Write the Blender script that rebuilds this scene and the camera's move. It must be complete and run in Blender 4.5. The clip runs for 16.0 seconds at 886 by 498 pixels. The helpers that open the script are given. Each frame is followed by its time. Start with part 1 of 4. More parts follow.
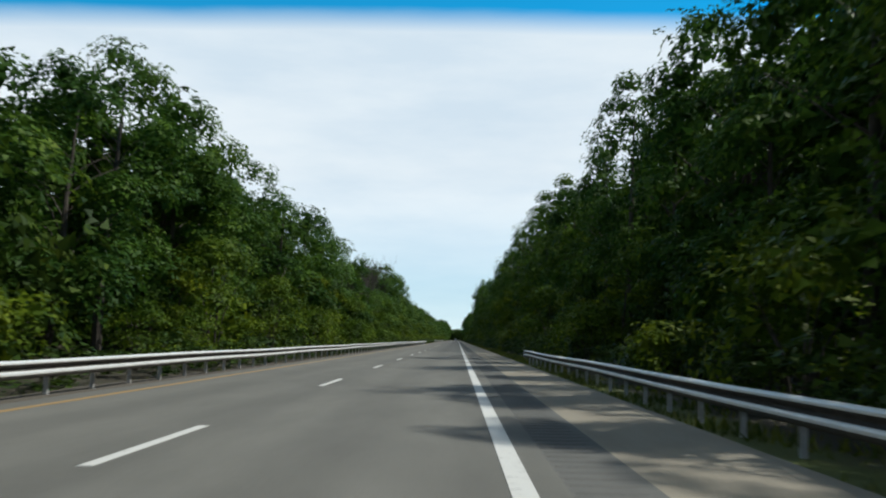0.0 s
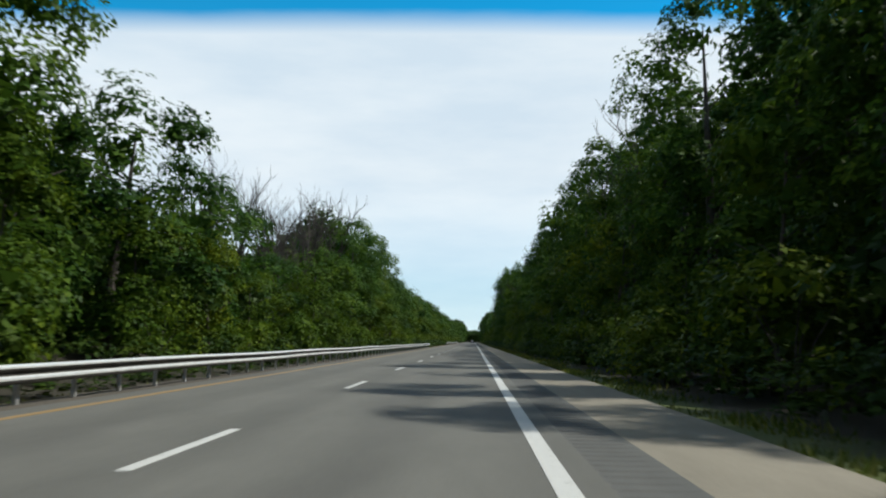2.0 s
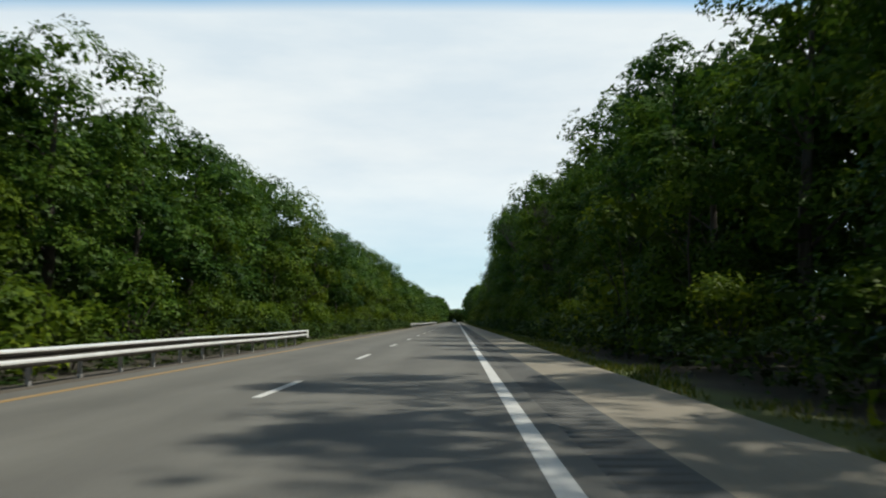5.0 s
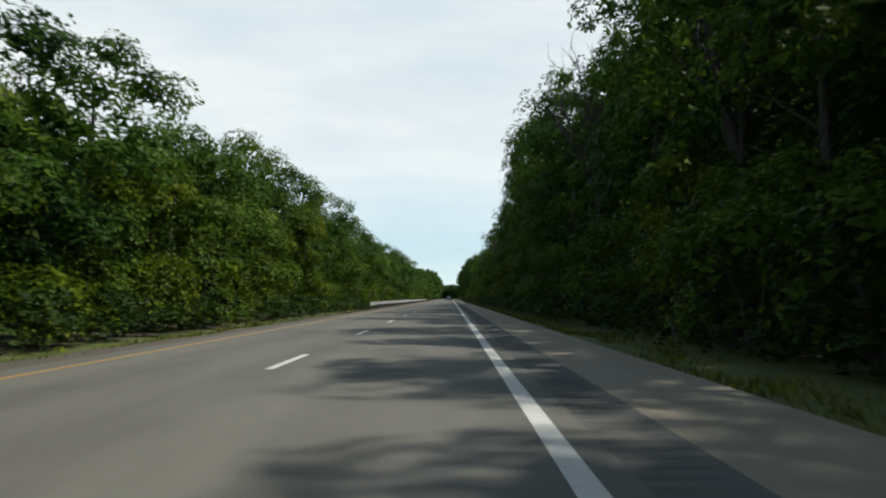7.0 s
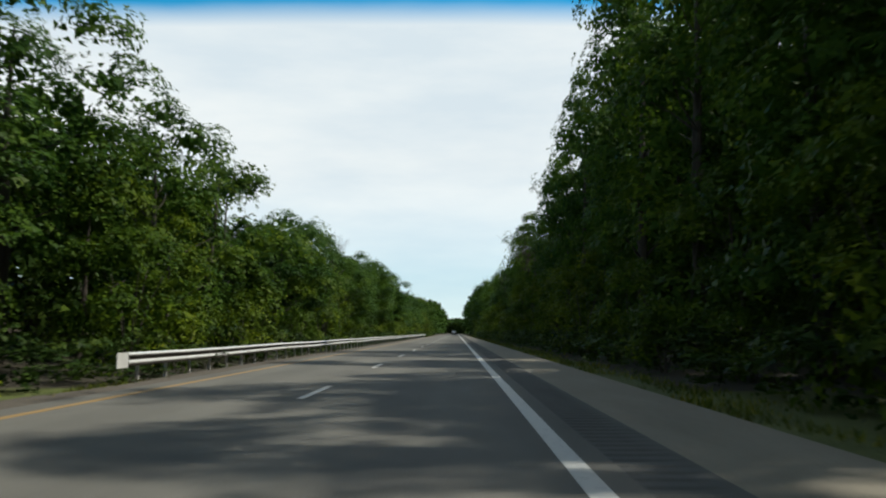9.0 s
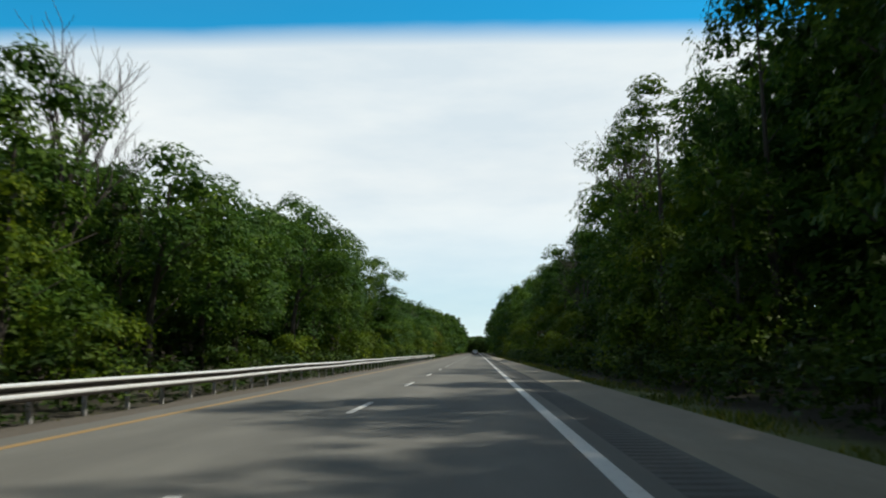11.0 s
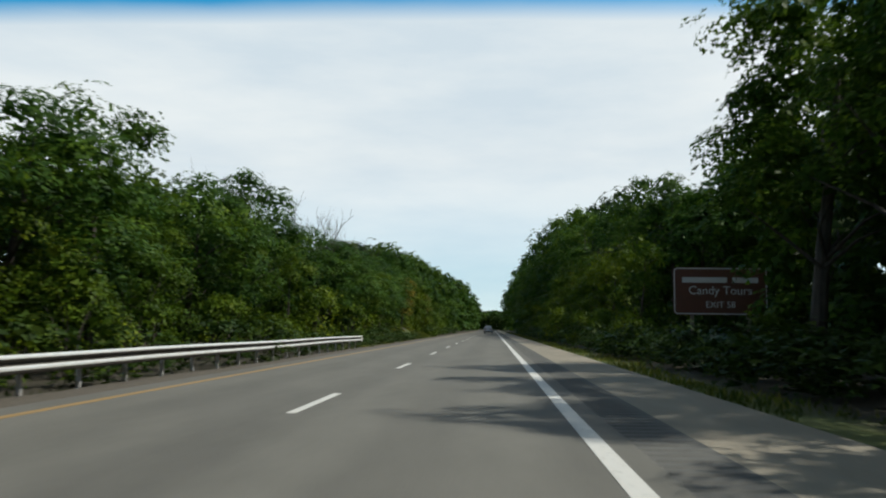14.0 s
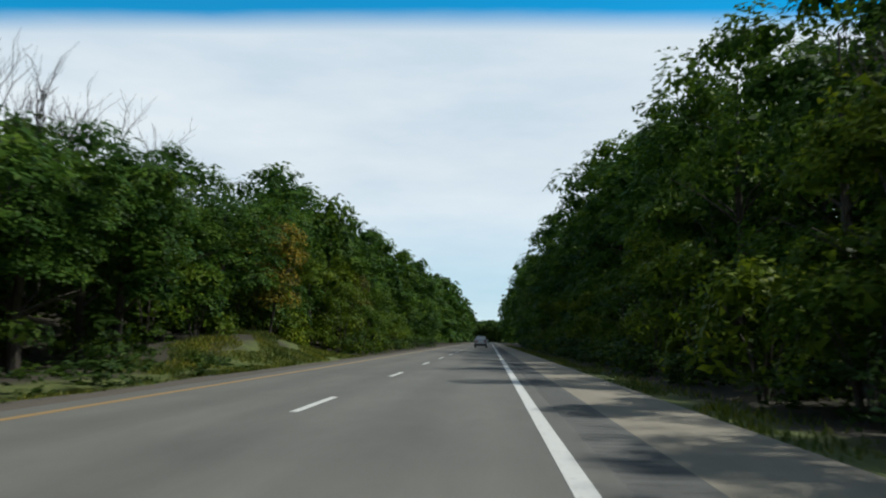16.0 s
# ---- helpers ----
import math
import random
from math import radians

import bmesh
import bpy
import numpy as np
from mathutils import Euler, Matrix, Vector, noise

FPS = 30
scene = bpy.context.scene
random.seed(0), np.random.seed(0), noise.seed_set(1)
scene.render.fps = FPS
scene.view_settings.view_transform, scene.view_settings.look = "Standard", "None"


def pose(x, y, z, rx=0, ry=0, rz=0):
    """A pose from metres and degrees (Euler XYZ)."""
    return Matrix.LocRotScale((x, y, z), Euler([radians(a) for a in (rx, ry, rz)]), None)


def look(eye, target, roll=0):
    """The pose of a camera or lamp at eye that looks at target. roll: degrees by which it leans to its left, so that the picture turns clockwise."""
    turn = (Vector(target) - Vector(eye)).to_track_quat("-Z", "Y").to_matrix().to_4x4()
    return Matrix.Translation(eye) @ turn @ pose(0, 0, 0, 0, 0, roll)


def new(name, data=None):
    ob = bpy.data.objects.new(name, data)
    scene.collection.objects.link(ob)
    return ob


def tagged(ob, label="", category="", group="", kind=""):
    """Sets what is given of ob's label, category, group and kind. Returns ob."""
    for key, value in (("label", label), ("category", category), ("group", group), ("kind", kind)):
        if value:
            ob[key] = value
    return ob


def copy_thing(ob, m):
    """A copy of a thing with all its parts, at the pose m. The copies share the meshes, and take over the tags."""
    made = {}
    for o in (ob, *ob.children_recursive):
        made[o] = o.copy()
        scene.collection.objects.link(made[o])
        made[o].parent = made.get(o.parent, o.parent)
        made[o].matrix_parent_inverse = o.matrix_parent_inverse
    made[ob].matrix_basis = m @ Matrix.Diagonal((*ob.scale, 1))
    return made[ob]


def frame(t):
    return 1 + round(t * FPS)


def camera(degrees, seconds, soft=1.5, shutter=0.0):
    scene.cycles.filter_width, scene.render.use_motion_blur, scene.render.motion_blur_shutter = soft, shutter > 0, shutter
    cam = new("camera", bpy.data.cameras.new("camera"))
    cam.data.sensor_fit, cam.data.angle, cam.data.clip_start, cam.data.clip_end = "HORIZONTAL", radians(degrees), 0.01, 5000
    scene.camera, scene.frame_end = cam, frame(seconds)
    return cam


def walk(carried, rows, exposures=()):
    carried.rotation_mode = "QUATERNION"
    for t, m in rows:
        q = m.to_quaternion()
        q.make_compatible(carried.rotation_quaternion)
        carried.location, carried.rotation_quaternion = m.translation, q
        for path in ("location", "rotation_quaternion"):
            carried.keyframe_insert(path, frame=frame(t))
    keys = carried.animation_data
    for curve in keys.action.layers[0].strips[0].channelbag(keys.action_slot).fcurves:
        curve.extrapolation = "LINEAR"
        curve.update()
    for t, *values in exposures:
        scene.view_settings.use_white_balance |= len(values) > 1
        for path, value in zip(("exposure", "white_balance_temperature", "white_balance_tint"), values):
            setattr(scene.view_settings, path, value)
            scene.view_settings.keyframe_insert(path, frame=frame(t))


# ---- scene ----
cam = camera(56.5, 16.0, soft=2.1, shutter=0.12)
PATH = [
    (0.0, pose(-0.515, 17.17, 1.132, 96.24, -1.12, 1.00)),
    (0.5, pose(-0.514, 32.50, 1.132, 96.52, -1.11, 1.17)),
    (1.0, pose(-0.518, 47.84, 1.132, 96.83, -0.87, 1.56)),
    (1.5, pose(-0.621, 62.90, 1.132, 96.29, -0.32, 0.65)),
    (2.0, pose(-0.742, 78.30, 1.132, 96.34, -1.07, 2.15)),
    (2.5, pose(-0.829, 93.52, 1.132, 96.11, -1.25, 1.43)),
    (3.0, pose(-0.780, 109.96, 1.132, 95.34, -0.61, 1.60)),
    (3.5, pose(-0.726, 125.47, 1.132, 95.42, -0.42, 1.53)),
    (4.0, pose(-0.711, 140.74, 1.132, 94.92, -0.12, 1.19)),
    (6.5, pose(-0.821, 215.48, 1.132, 95.08, -0.71, 0.71)),
    (7.0, pose(-0.820, 230.76, 1.132, 93.37, -0.32, 0.57)),
    (7.5, pose(-0.893, 245.81, 1.132, 95.53, -1.03, -0.22)),
    (8.0, pose(-0.958, 260.81, 1.132, 95.96, -1.16, -0.02)),
    (10.5, pose(-1.153, 335.03, 1.132, 95.43, 1.25, 2.37)),
    (11.0, pose(-1.265, 350.12, 1.132, 97.10, 0.06, 2.38)),
    (11.5, pose(-1.366, 365.63, 1.132, 97.17, -0.52, 2.00)),
    (12.0, pose(-1.351, 380.54, 1.132, 96.24, 0.20, 1.72)),
    (12.5, pose(-1.421, 395.36, 1.132, 95.98, 0.06, 3.84)),
    (13.0, pose(-1.315, 410.52, 1.132, 96.12, 0.20, 4.25)),
    (13.5, pose(-1.208, 425.33, 1.132, 95.94, -0.27, 3.24)),
    (14.0, pose(-1.036, 440.17, 1.132, 95.46, -0.66, 3.44)),
    (14.5, pose(-0.908, 455.10, 1.132, 95.61, -0.43, 3.43)),
    (15.0, pose(-0.791, 470.00, 1.132, 95.77, -0.42, 3.16)),
    (15.5, pose(-0.778, 484.90, 1.132, 95.31, -0.83, 3.10)),
    (16.0, pose(-0.732, 499.43, 1.132, 96.25, -1.17, 3.22)),
]
walk(cam, PATH, exposures=[(0.0, -0.05, 6080, 6.0), (3.0, -0.03, 6080, 6.0), (4.2, 0.0, 6300, 6.0), (6.4, 0.0, 6450, 6.0), (13.0, 0.0, 6420, 6.0), (14.5, -0.15, 6250, 6.0), (16.0, -0.16, 6050, 6.0)])

# ---- world and sun ----
SUN_EL, SUN_AZ = 53.5, 80.0  # degrees above the horizon, clockwise from the road's heading
world = bpy.data.worlds.new("sky")
scene.world = world
world.use_nodes = True
wn, wl = world.node_tree.nodes, world.node_tree.links
wn.clear()


def wnode(kind, **values):
    n = wn.new(kind)
    for key, value in values.items():
        n.inputs[key].default_value = value
    return n


sky = wn.new("ShaderNodeTexSky")
sky.sky_type, sky.sun_disc = "NISHITA", False
sky.sun_elevation, sky.sun_rotation = radians(SUN_EL), radians(SUN_AZ)
sky.air_density, sky.dust_density, sky.ozone_density = 1.0, 0.0, 8.0
where = wn.new("ShaderNodeTexCoord")
split = wn.new("ShaderNodeSeparateXYZ")
wl.new(where.outputs["Generated"], split.inputs[0])
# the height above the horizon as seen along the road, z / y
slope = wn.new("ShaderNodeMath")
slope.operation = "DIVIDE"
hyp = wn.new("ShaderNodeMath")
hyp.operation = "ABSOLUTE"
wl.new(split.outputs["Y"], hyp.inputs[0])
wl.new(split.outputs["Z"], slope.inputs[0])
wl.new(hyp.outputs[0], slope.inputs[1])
stretch = wn.new("ShaderNodeVectorMath")
stretch.operation = "MULTIPLY"
stretch.inputs[1].default_value = (1.0, 1.0, 4.0)
wl.new(where.outputs["Generated"], stretch.inputs[0])
cloud = wnode("ShaderNodeTexNoise", Scale=2.6, Detail=7.0, Roughness=0.55)
wl.new(stretch.outputs[0], cloud.inputs["Vector"])
jag = wn.new("ShaderNodeMath")
jag.operation = "MULTIPLY_ADD"
jag.inputs[1].default_value, jag.inputs[2].default_value = 0.03, 0.0
wl.new(cloud.outputs["Fac"], jag.inputs[0])
edge = wn.new("ShaderNodeMath")
edge.operation = "ADD"
wl.new(slope.outputs[0], edge.inputs[0])
wl.new(jag.outputs[0], edge.inputs[1])
# windscreen tint drawn as blue sky above about 21 degrees, cloud again high up
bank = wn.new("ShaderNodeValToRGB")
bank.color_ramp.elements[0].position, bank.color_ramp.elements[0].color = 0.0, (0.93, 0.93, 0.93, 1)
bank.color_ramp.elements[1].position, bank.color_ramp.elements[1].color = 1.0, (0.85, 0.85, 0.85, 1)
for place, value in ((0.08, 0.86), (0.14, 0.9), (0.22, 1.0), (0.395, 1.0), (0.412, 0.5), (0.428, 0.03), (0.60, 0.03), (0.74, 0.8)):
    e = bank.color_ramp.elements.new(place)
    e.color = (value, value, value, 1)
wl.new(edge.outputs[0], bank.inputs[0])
tone = wn.new("ShaderNodeValToRGB")
tone.color_ramp.elements[0].position, tone.color_ramp.elements[0].color = 0.34, (0.72, 0.80, 0.87, 1)
tone.color_ramp.elements[1].position, tone.color_ramp.elements[1].color = 0.60, (0.90, 0.93, 0.945, 1)
wl.new(cloud.outputs["Fac"], tone.inputs[0])
cloudy = wnode("ShaderNodeBackground", Strength=0.95)
wl.new(tone.outputs[0], cloudy.inputs["Color"])
# the unseen sky overhead is dimmed to deepen the shade below
overhead_dim = wn.new("ShaderNodeMapRange")
overhead_dim.inputs[1].default_value, overhead_dim.inputs[2].default_value = 0.45, 0.9
overhead_dim.inputs[3].default_value, overhead_dim.inputs[4].default_value = 0.99, 0.32
wl.new(slope.outputs[0], overhead_dim.inputs[0])
wl.new(overhead_dim.outputs[0], cloudy.inputs["Strength"])
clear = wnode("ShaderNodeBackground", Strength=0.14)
# sky blue multiplied towards the colour of the tinted glass
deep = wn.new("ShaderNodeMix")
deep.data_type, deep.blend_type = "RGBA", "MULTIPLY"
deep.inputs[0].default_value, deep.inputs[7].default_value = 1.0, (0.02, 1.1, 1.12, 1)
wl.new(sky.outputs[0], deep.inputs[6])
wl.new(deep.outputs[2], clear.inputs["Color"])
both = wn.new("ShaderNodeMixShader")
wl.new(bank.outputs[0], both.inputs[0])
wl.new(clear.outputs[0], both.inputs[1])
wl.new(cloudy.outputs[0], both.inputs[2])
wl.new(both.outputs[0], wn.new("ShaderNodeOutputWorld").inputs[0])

lamp = bpy.data.lights.new("sun", "SUN")
lamp.energy, lamp.angle, lamp.color = 4.3, radians(1.2), (1.0, 0.94, 0.83)
sun = new("sun", lamp)
sd = Vector((math.sin(radians(SUN_AZ)) * math.cos(radians(SUN_EL)), math.cos(radians(SUN_AZ)) * math.cos(radians(SUN_EL)), math.sin(radians(SUN_EL))))
sun.matrix_basis = look(sd * 100 + Vector((0, 300, 0)), (0, 300, 0))


# ---- materials ----
def material(name):
    m = bpy.data.materials.new(name)
    m.use_nodes = True
    n, l = m.node_tree.nodes, m.node_tree.links
    return m, n, l, n["Principled BSDF"]


def ramp(n, l, source, stops):
    r = n.new("ShaderNodeValToRGB")
    el = r.color_ramp.elements
    el[0].position, el[0].color = stops[0][0], (*stops[0][1], 1)
    el[1].position, el[1].color = stops[-1][0], (*stops[-1][1], 1)
    for p, c in stops[1:-1]:
        el.new(p).color = (*c, 1)
    l.new(source, r.inputs[0])
    return r.outputs[0]


def noise_at(n, l, scale, detail=4.0, rough=0.55, stretch_by=(1, 1, 1)):
    c = n.new("ShaderNodeTexCoord")
    mp = n.new("ShaderNodeMapping")
    mp.inputs["Scale"].default_value = stretch_by
    l.new(c.outputs["Object"], mp.inputs[0])
    t = n.new("ShaderNodeTexNoise")
    t.inputs["Scale"].default_value, t.inputs["Detail"].default_value, t.inputs["Roughness"].default_value = scale, detail, rough
    l.new(mp.outputs[0], t.inputs["Vector"])
    return t.outputs["Fac"]


def blend(n, l, kind, fac, a, b):
    m = n.new("ShaderNodeMix")
    m.data_type, m.blend_type = "RGBA", kind
    if isinstance(fac, float):
        m.inputs[0].default_value = fac
    else:
        l.new(fac, m.inputs[0])
    l.new(a, m.inputs[6])
    if isinstance(b, tuple):
        m.inputs[7].default_value = (*b, 1)
    else:
        l.new(b, m.inputs[7])
    return m.outputs[2]


def bumped(n, l, bsdf, source, strength, distance):
    b = n.new("ShaderNodeBump")
    b.inputs["Strength"].default_value, b.inputs["Distance"].default_value = strength, distance
    l.new(source, b.inputs["Height"])
    l.new(b.outputs[0], bsdf.inputs["Normal"])


def paved(name, low, high, tracks):
    """Worn paving: fine grit, broad stains drawn out along the road, and wheel tracks."""
    m, n, l, b = material(name)
    grit = noise_at(n, l, 55.0, 3.0, 0.7)
    stain = noise_at(n, l, 0.8, 7.0, 0.68, (1.3, 0.3, 1))
    col = ramp(n, l, stain, [(0.3, low), (0.7, high)])
    spots = ramp(n, l, grit, [(0.35, (0.82, 0.82, 0.82)), (0.65, (1.12, 1.12, 1.12))])
    col = blend(n, l, "MULTIPLY", 1.0, col, spots)
    if tracks:
        c = n.new("ShaderNodeTexCoord")
        w = n.new("ShaderNodeTexWave")
        w.wave_type, w.bands_direction = "BANDS", "X"
        w.inputs["Scale"].default_value, w.inputs["Distortion"].default_value = 0.168, 0.6
        w.inputs["Detail Scale"].default_value = 0.3
        l.new(c.outputs["Object"], w.inputs["Vector"])
        tr = ramp(n, l, w.outputs["Fac"], [(0.2, (0.86, 0.86, 0.86)), (0.8, (1.03, 1.03, 1.03))])
        col = blend(n, l, "MULTIPLY", 0.8, col, tr)
        patch = noise_at(n, l, 0.35, 3.0, 0.5, (1.0, 0.35, 1))
        pt = ramp(n, l, patch, [(0.36, (0.84, 0.84, 0.85)), (0.46, (1.0, 1.0, 1.0))])
        col = blend(n, l, "MULTIPLY", 0.7, col, pt)
    l.new(col, b.inputs["Base Color"])
    b.inputs["Roughness"].default_value = 0.85
    bumped(n, l, b, grit, 0.25, 0.004)
    return m


def painted(name, colour, worn):
    m, n, l, b = material(name)
    wear = noise_at(n, l, 9.0, 6.0, 0.7)
    col = ramp(n, l, wear, [(0.3, worn), (0.43, colour), (0.8, tuple(min(1, v * 1.08) for v in colour))])
    l.new(col, b.inputs["Base Color"])
    b.inputs["Roughness"].default_value = 0.6
    return m


def leafy(name, dark, mid, light, through_amount=0.26):
    """Leaves: each leaf takes its own green, each tree its own cast."""
    m, n, l, b = material(name)
    geo = n.new("ShaderNodeNewGeometry")
    info = n.new("ShaderNodeObjectInfo")
    col = ramp(n, l, geo.outputs["Random Per Island"], [(0.0, dark), (0.55, mid), (1.0, light)])
    cast = ramp(n, l, info.outputs["Random"], [(0.0, (0.62, 0.74, 0.86)), (0.5, (0.95, 0.97, 1.0)), (1.0, (1.35, 1.16, 0.85))])
    col = blend(n, l, "MULTIPLY", 0.8, col, cast)
    broad = ramp(n, l, noise_at(n, l, 0.45, 3.0), [(0.36, (0.48, 0.57, 0.72)), (0.5, (0.92, 0.94, 0.95)), (0.64, (1.6, 1.36, 0.88))])
    col = blend(n, l, "MULTIPLY", 0.8, col, broad)
    l.new(col, b.inputs["Base Color"])
    b.inputs["Roughness"].default_value = 0.5
    b.inputs["Specular IOR Level"].default_value = 0.08
    t = n.new("ShaderNodeBsdfTranslucent")
    l.new(col, t.inputs["Color"])
    mx = n.new("ShaderNodeMixShader")
    mx.inputs[0].default_value = through_amount
    l.new(b.outputs[0], mx.inputs[1])
    l.new(t.outputs[0], mx.inputs[2])
    l.new(mx.outputs[0], n["Material Output"].inputs["Surface"])
    return m


def plain(name, colour, rough=0.6, metal=0.0, grain=0.0, scale=8.0):
    m, n, l, b = material(name)
    f = noise_at(n, l, scale, 5.0)
    k = 1 - grain, 1 + grain
    col = ramp(n, l, f, [(0.3, tuple(v * k[0] for v in colour)), (0.7, tuple(min(1, v * k[1]) for v in colour))])
    l.new(col, b.inputs["Base Color"])
    b.inputs["Roughness"].default_value, b.inputs["Metallic"].default_value = rough, metal
    return m


def bark_material():
    m, n, l, b = material("bark")
    f = noise_at(n, l, 6.0, 6.0, 0.65, (1, 1, 0.15))
    l.new(ramp(n, l, f, [(0.3, (0.030, 0.024, 0.019)), (0.7, (0.092, 0.077, 0.062))]), b.inputs["Base Color"])
    b.inputs["Roughness"].default_value = 0.9
    bumped(n, l, b, f, 0.6, 0.03)
    return m


def ground_material():
    """Mown grass beside the paving, brown litter and low green under the trees."""
    m, n, l, b = material("ground_soil")
    fine, broad = noise_at(n, l, 14.0, 6.0, 0.65), noise_at(n, l, 0.5, 4.0)
    grass = ramp(n, l, fine, [(0.3, (0.045, 0.065, 0.013)), (0.6, (0.105, 0.125, 0.026)), (0.8, (0.17, 0.165, 0.05))])
    litter = ramp(n, l, fine, [(0.3, (0.016, 0.015, 0.009)), (0.7, (0.058, 0.048, 0.029))])
    c = n.new("ShaderNodeTexCoord")
    s = n.new("ShaderNodeSeparateXYZ")
    l.new(c.outputs["Object"], s.inputs[0])
    off = n.new("ShaderNodeMath")
    off.operation = "ADD"
    off.inputs[1].default_value = 1.9
    l.new(s.outputs["X"], off.inputs[0])
    ab = n.new("ShaderNodeMath")
    ab.operation = "ABSOLUTE"
    l.new(off.outputs[0], ab.inputs[0])
    wob = n.new("ShaderNodeMath")
    wob.operation = "MULTIPLY_ADD"
    wob.inputs[1].default_value = 3.0
    l.new(broad, wob.inputs[0])
    l.new(ab.outputs[0], wob.inputs[2])
    mask = n.new("ShaderNodeMapRange")
    mask.inputs[1].default_value, mask.inputs[2].default_value = 7.0, 8.0
    # the open bank stays grassy
    bank_at = n.new("ShaderNodeMath")
    bank_at.operation = "COMPARE"
    bank_at.inputs[1].default_value, bank_at.inputs[2].default_value = 518.0, 33.0
    l.new(s.outputs["Y"], bank_at.inputs[0])
    far_side = n.new("ShaderNodeMath")
    far_side.operation = "LESS_THAN"
    far_side.inputs[1].default_value = 0.0
    l.new(s.outputs["X"], far_side.inputs[0])
    on_bank = n.new("ShaderNodeMath")
    on_bank.operation = "MULTIPLY"
    l.new(bank_at.outputs[0], on_bank.inputs[0])
    l.new(far_side.outputs[0], on_bank.inputs[1])
    lowered = n.new("ShaderNodeMath")
    lowered.operation = "MULTIPLY_ADD"
    lowered.inputs[1].default_value = -3.0
    l.new(on_bank.outputs[0], lowered.inputs[0])
    l.new(wob.outputs[0], lowered.inputs[2])
    # and so does the strip where no rail stands
    open_at = n.new("ShaderNodeMath")
    open_at.operation = "COMPARE"
    open_at.inputs[1].default_value, open_at.inputs[2].default_value = 259.0, 50.0
    l.new(s.outputs["Y"], open_at.inputs[0])
    strip = n.new("ShaderNodeMath")
    strip.operation = "MULTIPLY_ADD"
    strip.inputs[1].default_value = -2.6
    l.new(open_at.outputs[0], strip.inputs[0])
    l.new(lowered.outputs[0], strip.inputs[2])
    l.new(strip.outputs[0], mask.inputs[0])
    l.new(blend(n, l, "MIX", mask.outputs[0], grass, litter), b.inputs["Base Color"])
    b.inputs["Roughness"].default_value = 0.95
    bumped(n, l, b, fine, 0.7, 0.05)
    return m


ASPHALT = paved("worn_lane_paving", (0.117, 0.113, 0.098), (0.155, 0.149, 0.130), True)
DARK_ASPHALT = paved("shoulder_asphalt", (0.081, 0.081, 0.075), (0.119, 0.117, 0.108), False)
PALE_SHOULDER = paved("pale_shoulder", (0.208, 0.183, 0.140), (0.285, 0.252, 0.195), False)
WHITE_PAINT = painted("white_road_paint", (0.58, 0.57, 0.54), (0.30, 0.29, 0.27))
YELLOW_PAINT = painted("yellow_road_paint", (0.30, 0.192, 0.074), (0.2, 0.155, 0.098))
GROUND = ground_material()
GRAVEL = plain("brown_edge_gravel", (0.088, 0.074, 0.057), 0.95, 0.0, 0.45, 26.0)
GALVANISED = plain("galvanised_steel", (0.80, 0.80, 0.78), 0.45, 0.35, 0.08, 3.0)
# shade under the ridges put into the colour, along with stain
SHADED_STAINED_STEEL = plain("shaded_stained_steel", (0.075, 0.068, 0.06), 0.75, 0.2, 0.35, 5.0)
POST_STEEL = plain("post_steel", (0.42, 0.41, 0.40), 0.7, 0.2, 0.35, 7.0)
WEATHERED_POST = plain("weathered_post", (0.17, 0.15, 0.13), 0.85, 0.0, 0.3, 9.0)
BARK = bark_material()
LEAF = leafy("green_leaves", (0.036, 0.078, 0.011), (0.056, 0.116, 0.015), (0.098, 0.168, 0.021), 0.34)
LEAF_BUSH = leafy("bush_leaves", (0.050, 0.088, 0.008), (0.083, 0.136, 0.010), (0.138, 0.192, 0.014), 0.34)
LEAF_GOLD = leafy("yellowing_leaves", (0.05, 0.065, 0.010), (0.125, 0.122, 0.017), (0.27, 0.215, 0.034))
# shade within the wood put into the colour: a darker copy of the leaves
LEAF_SHADE = leafy("far_leaves", (0.020, 0.042, 0.009), (0.036, 0.070, 0.013), (0.068, 0.112, 0.022))
GRASS = leafy("grass_blades", (0.055, 0.085, 0.015), (0.115, 0.15, 0.026), (0.21, 0.21, 0.055), 0.25)


# ---- building ----
def link_mesh(name, bm, mat, parent=None, label=""):
    me = bpy.data.meshes.new(name)
    bm.to_mesh(me)
    bm.free()
    for one in mat if isinstance(mat, list) else [mat]:
        me.materials.append(one)
    ob = new(name, me)
    if parent is not None:
        ob.parent = parent
    if label:
        tagged(ob, label)
    return ob


def part(name, bm, mat, parent, label=""):
    return link_mesh(name, bm, mat, parent, label)


def add_box(bm, x0, x1, y0, y1, z0, z1, bevel=0.0):
    made = bmesh.ops.create_cube(bm, size=1.0, matrix=Matrix.Translation(((x0 + x1) / 2, (y0 + y1) / 2, (z0 + z1) / 2)) @ Matrix.Diagonal((x1 - x0, y1 - y0, z1 - z0, 1)))
    if bevel:
        edges = list({e for v in made["verts"] for e in v.link_edges})
        bmesh.ops.bevel(bm, geom=edges, offset=bevel, segments=2, affect="EDGES", clamp_overlap=True)


def box(x0, x1, y0, y1, z0, z1, bevel=0.0):
    bm = bmesh.new()
    add_box(bm, x0, x1, y0, y1, z0, z1, bevel)
    return bm


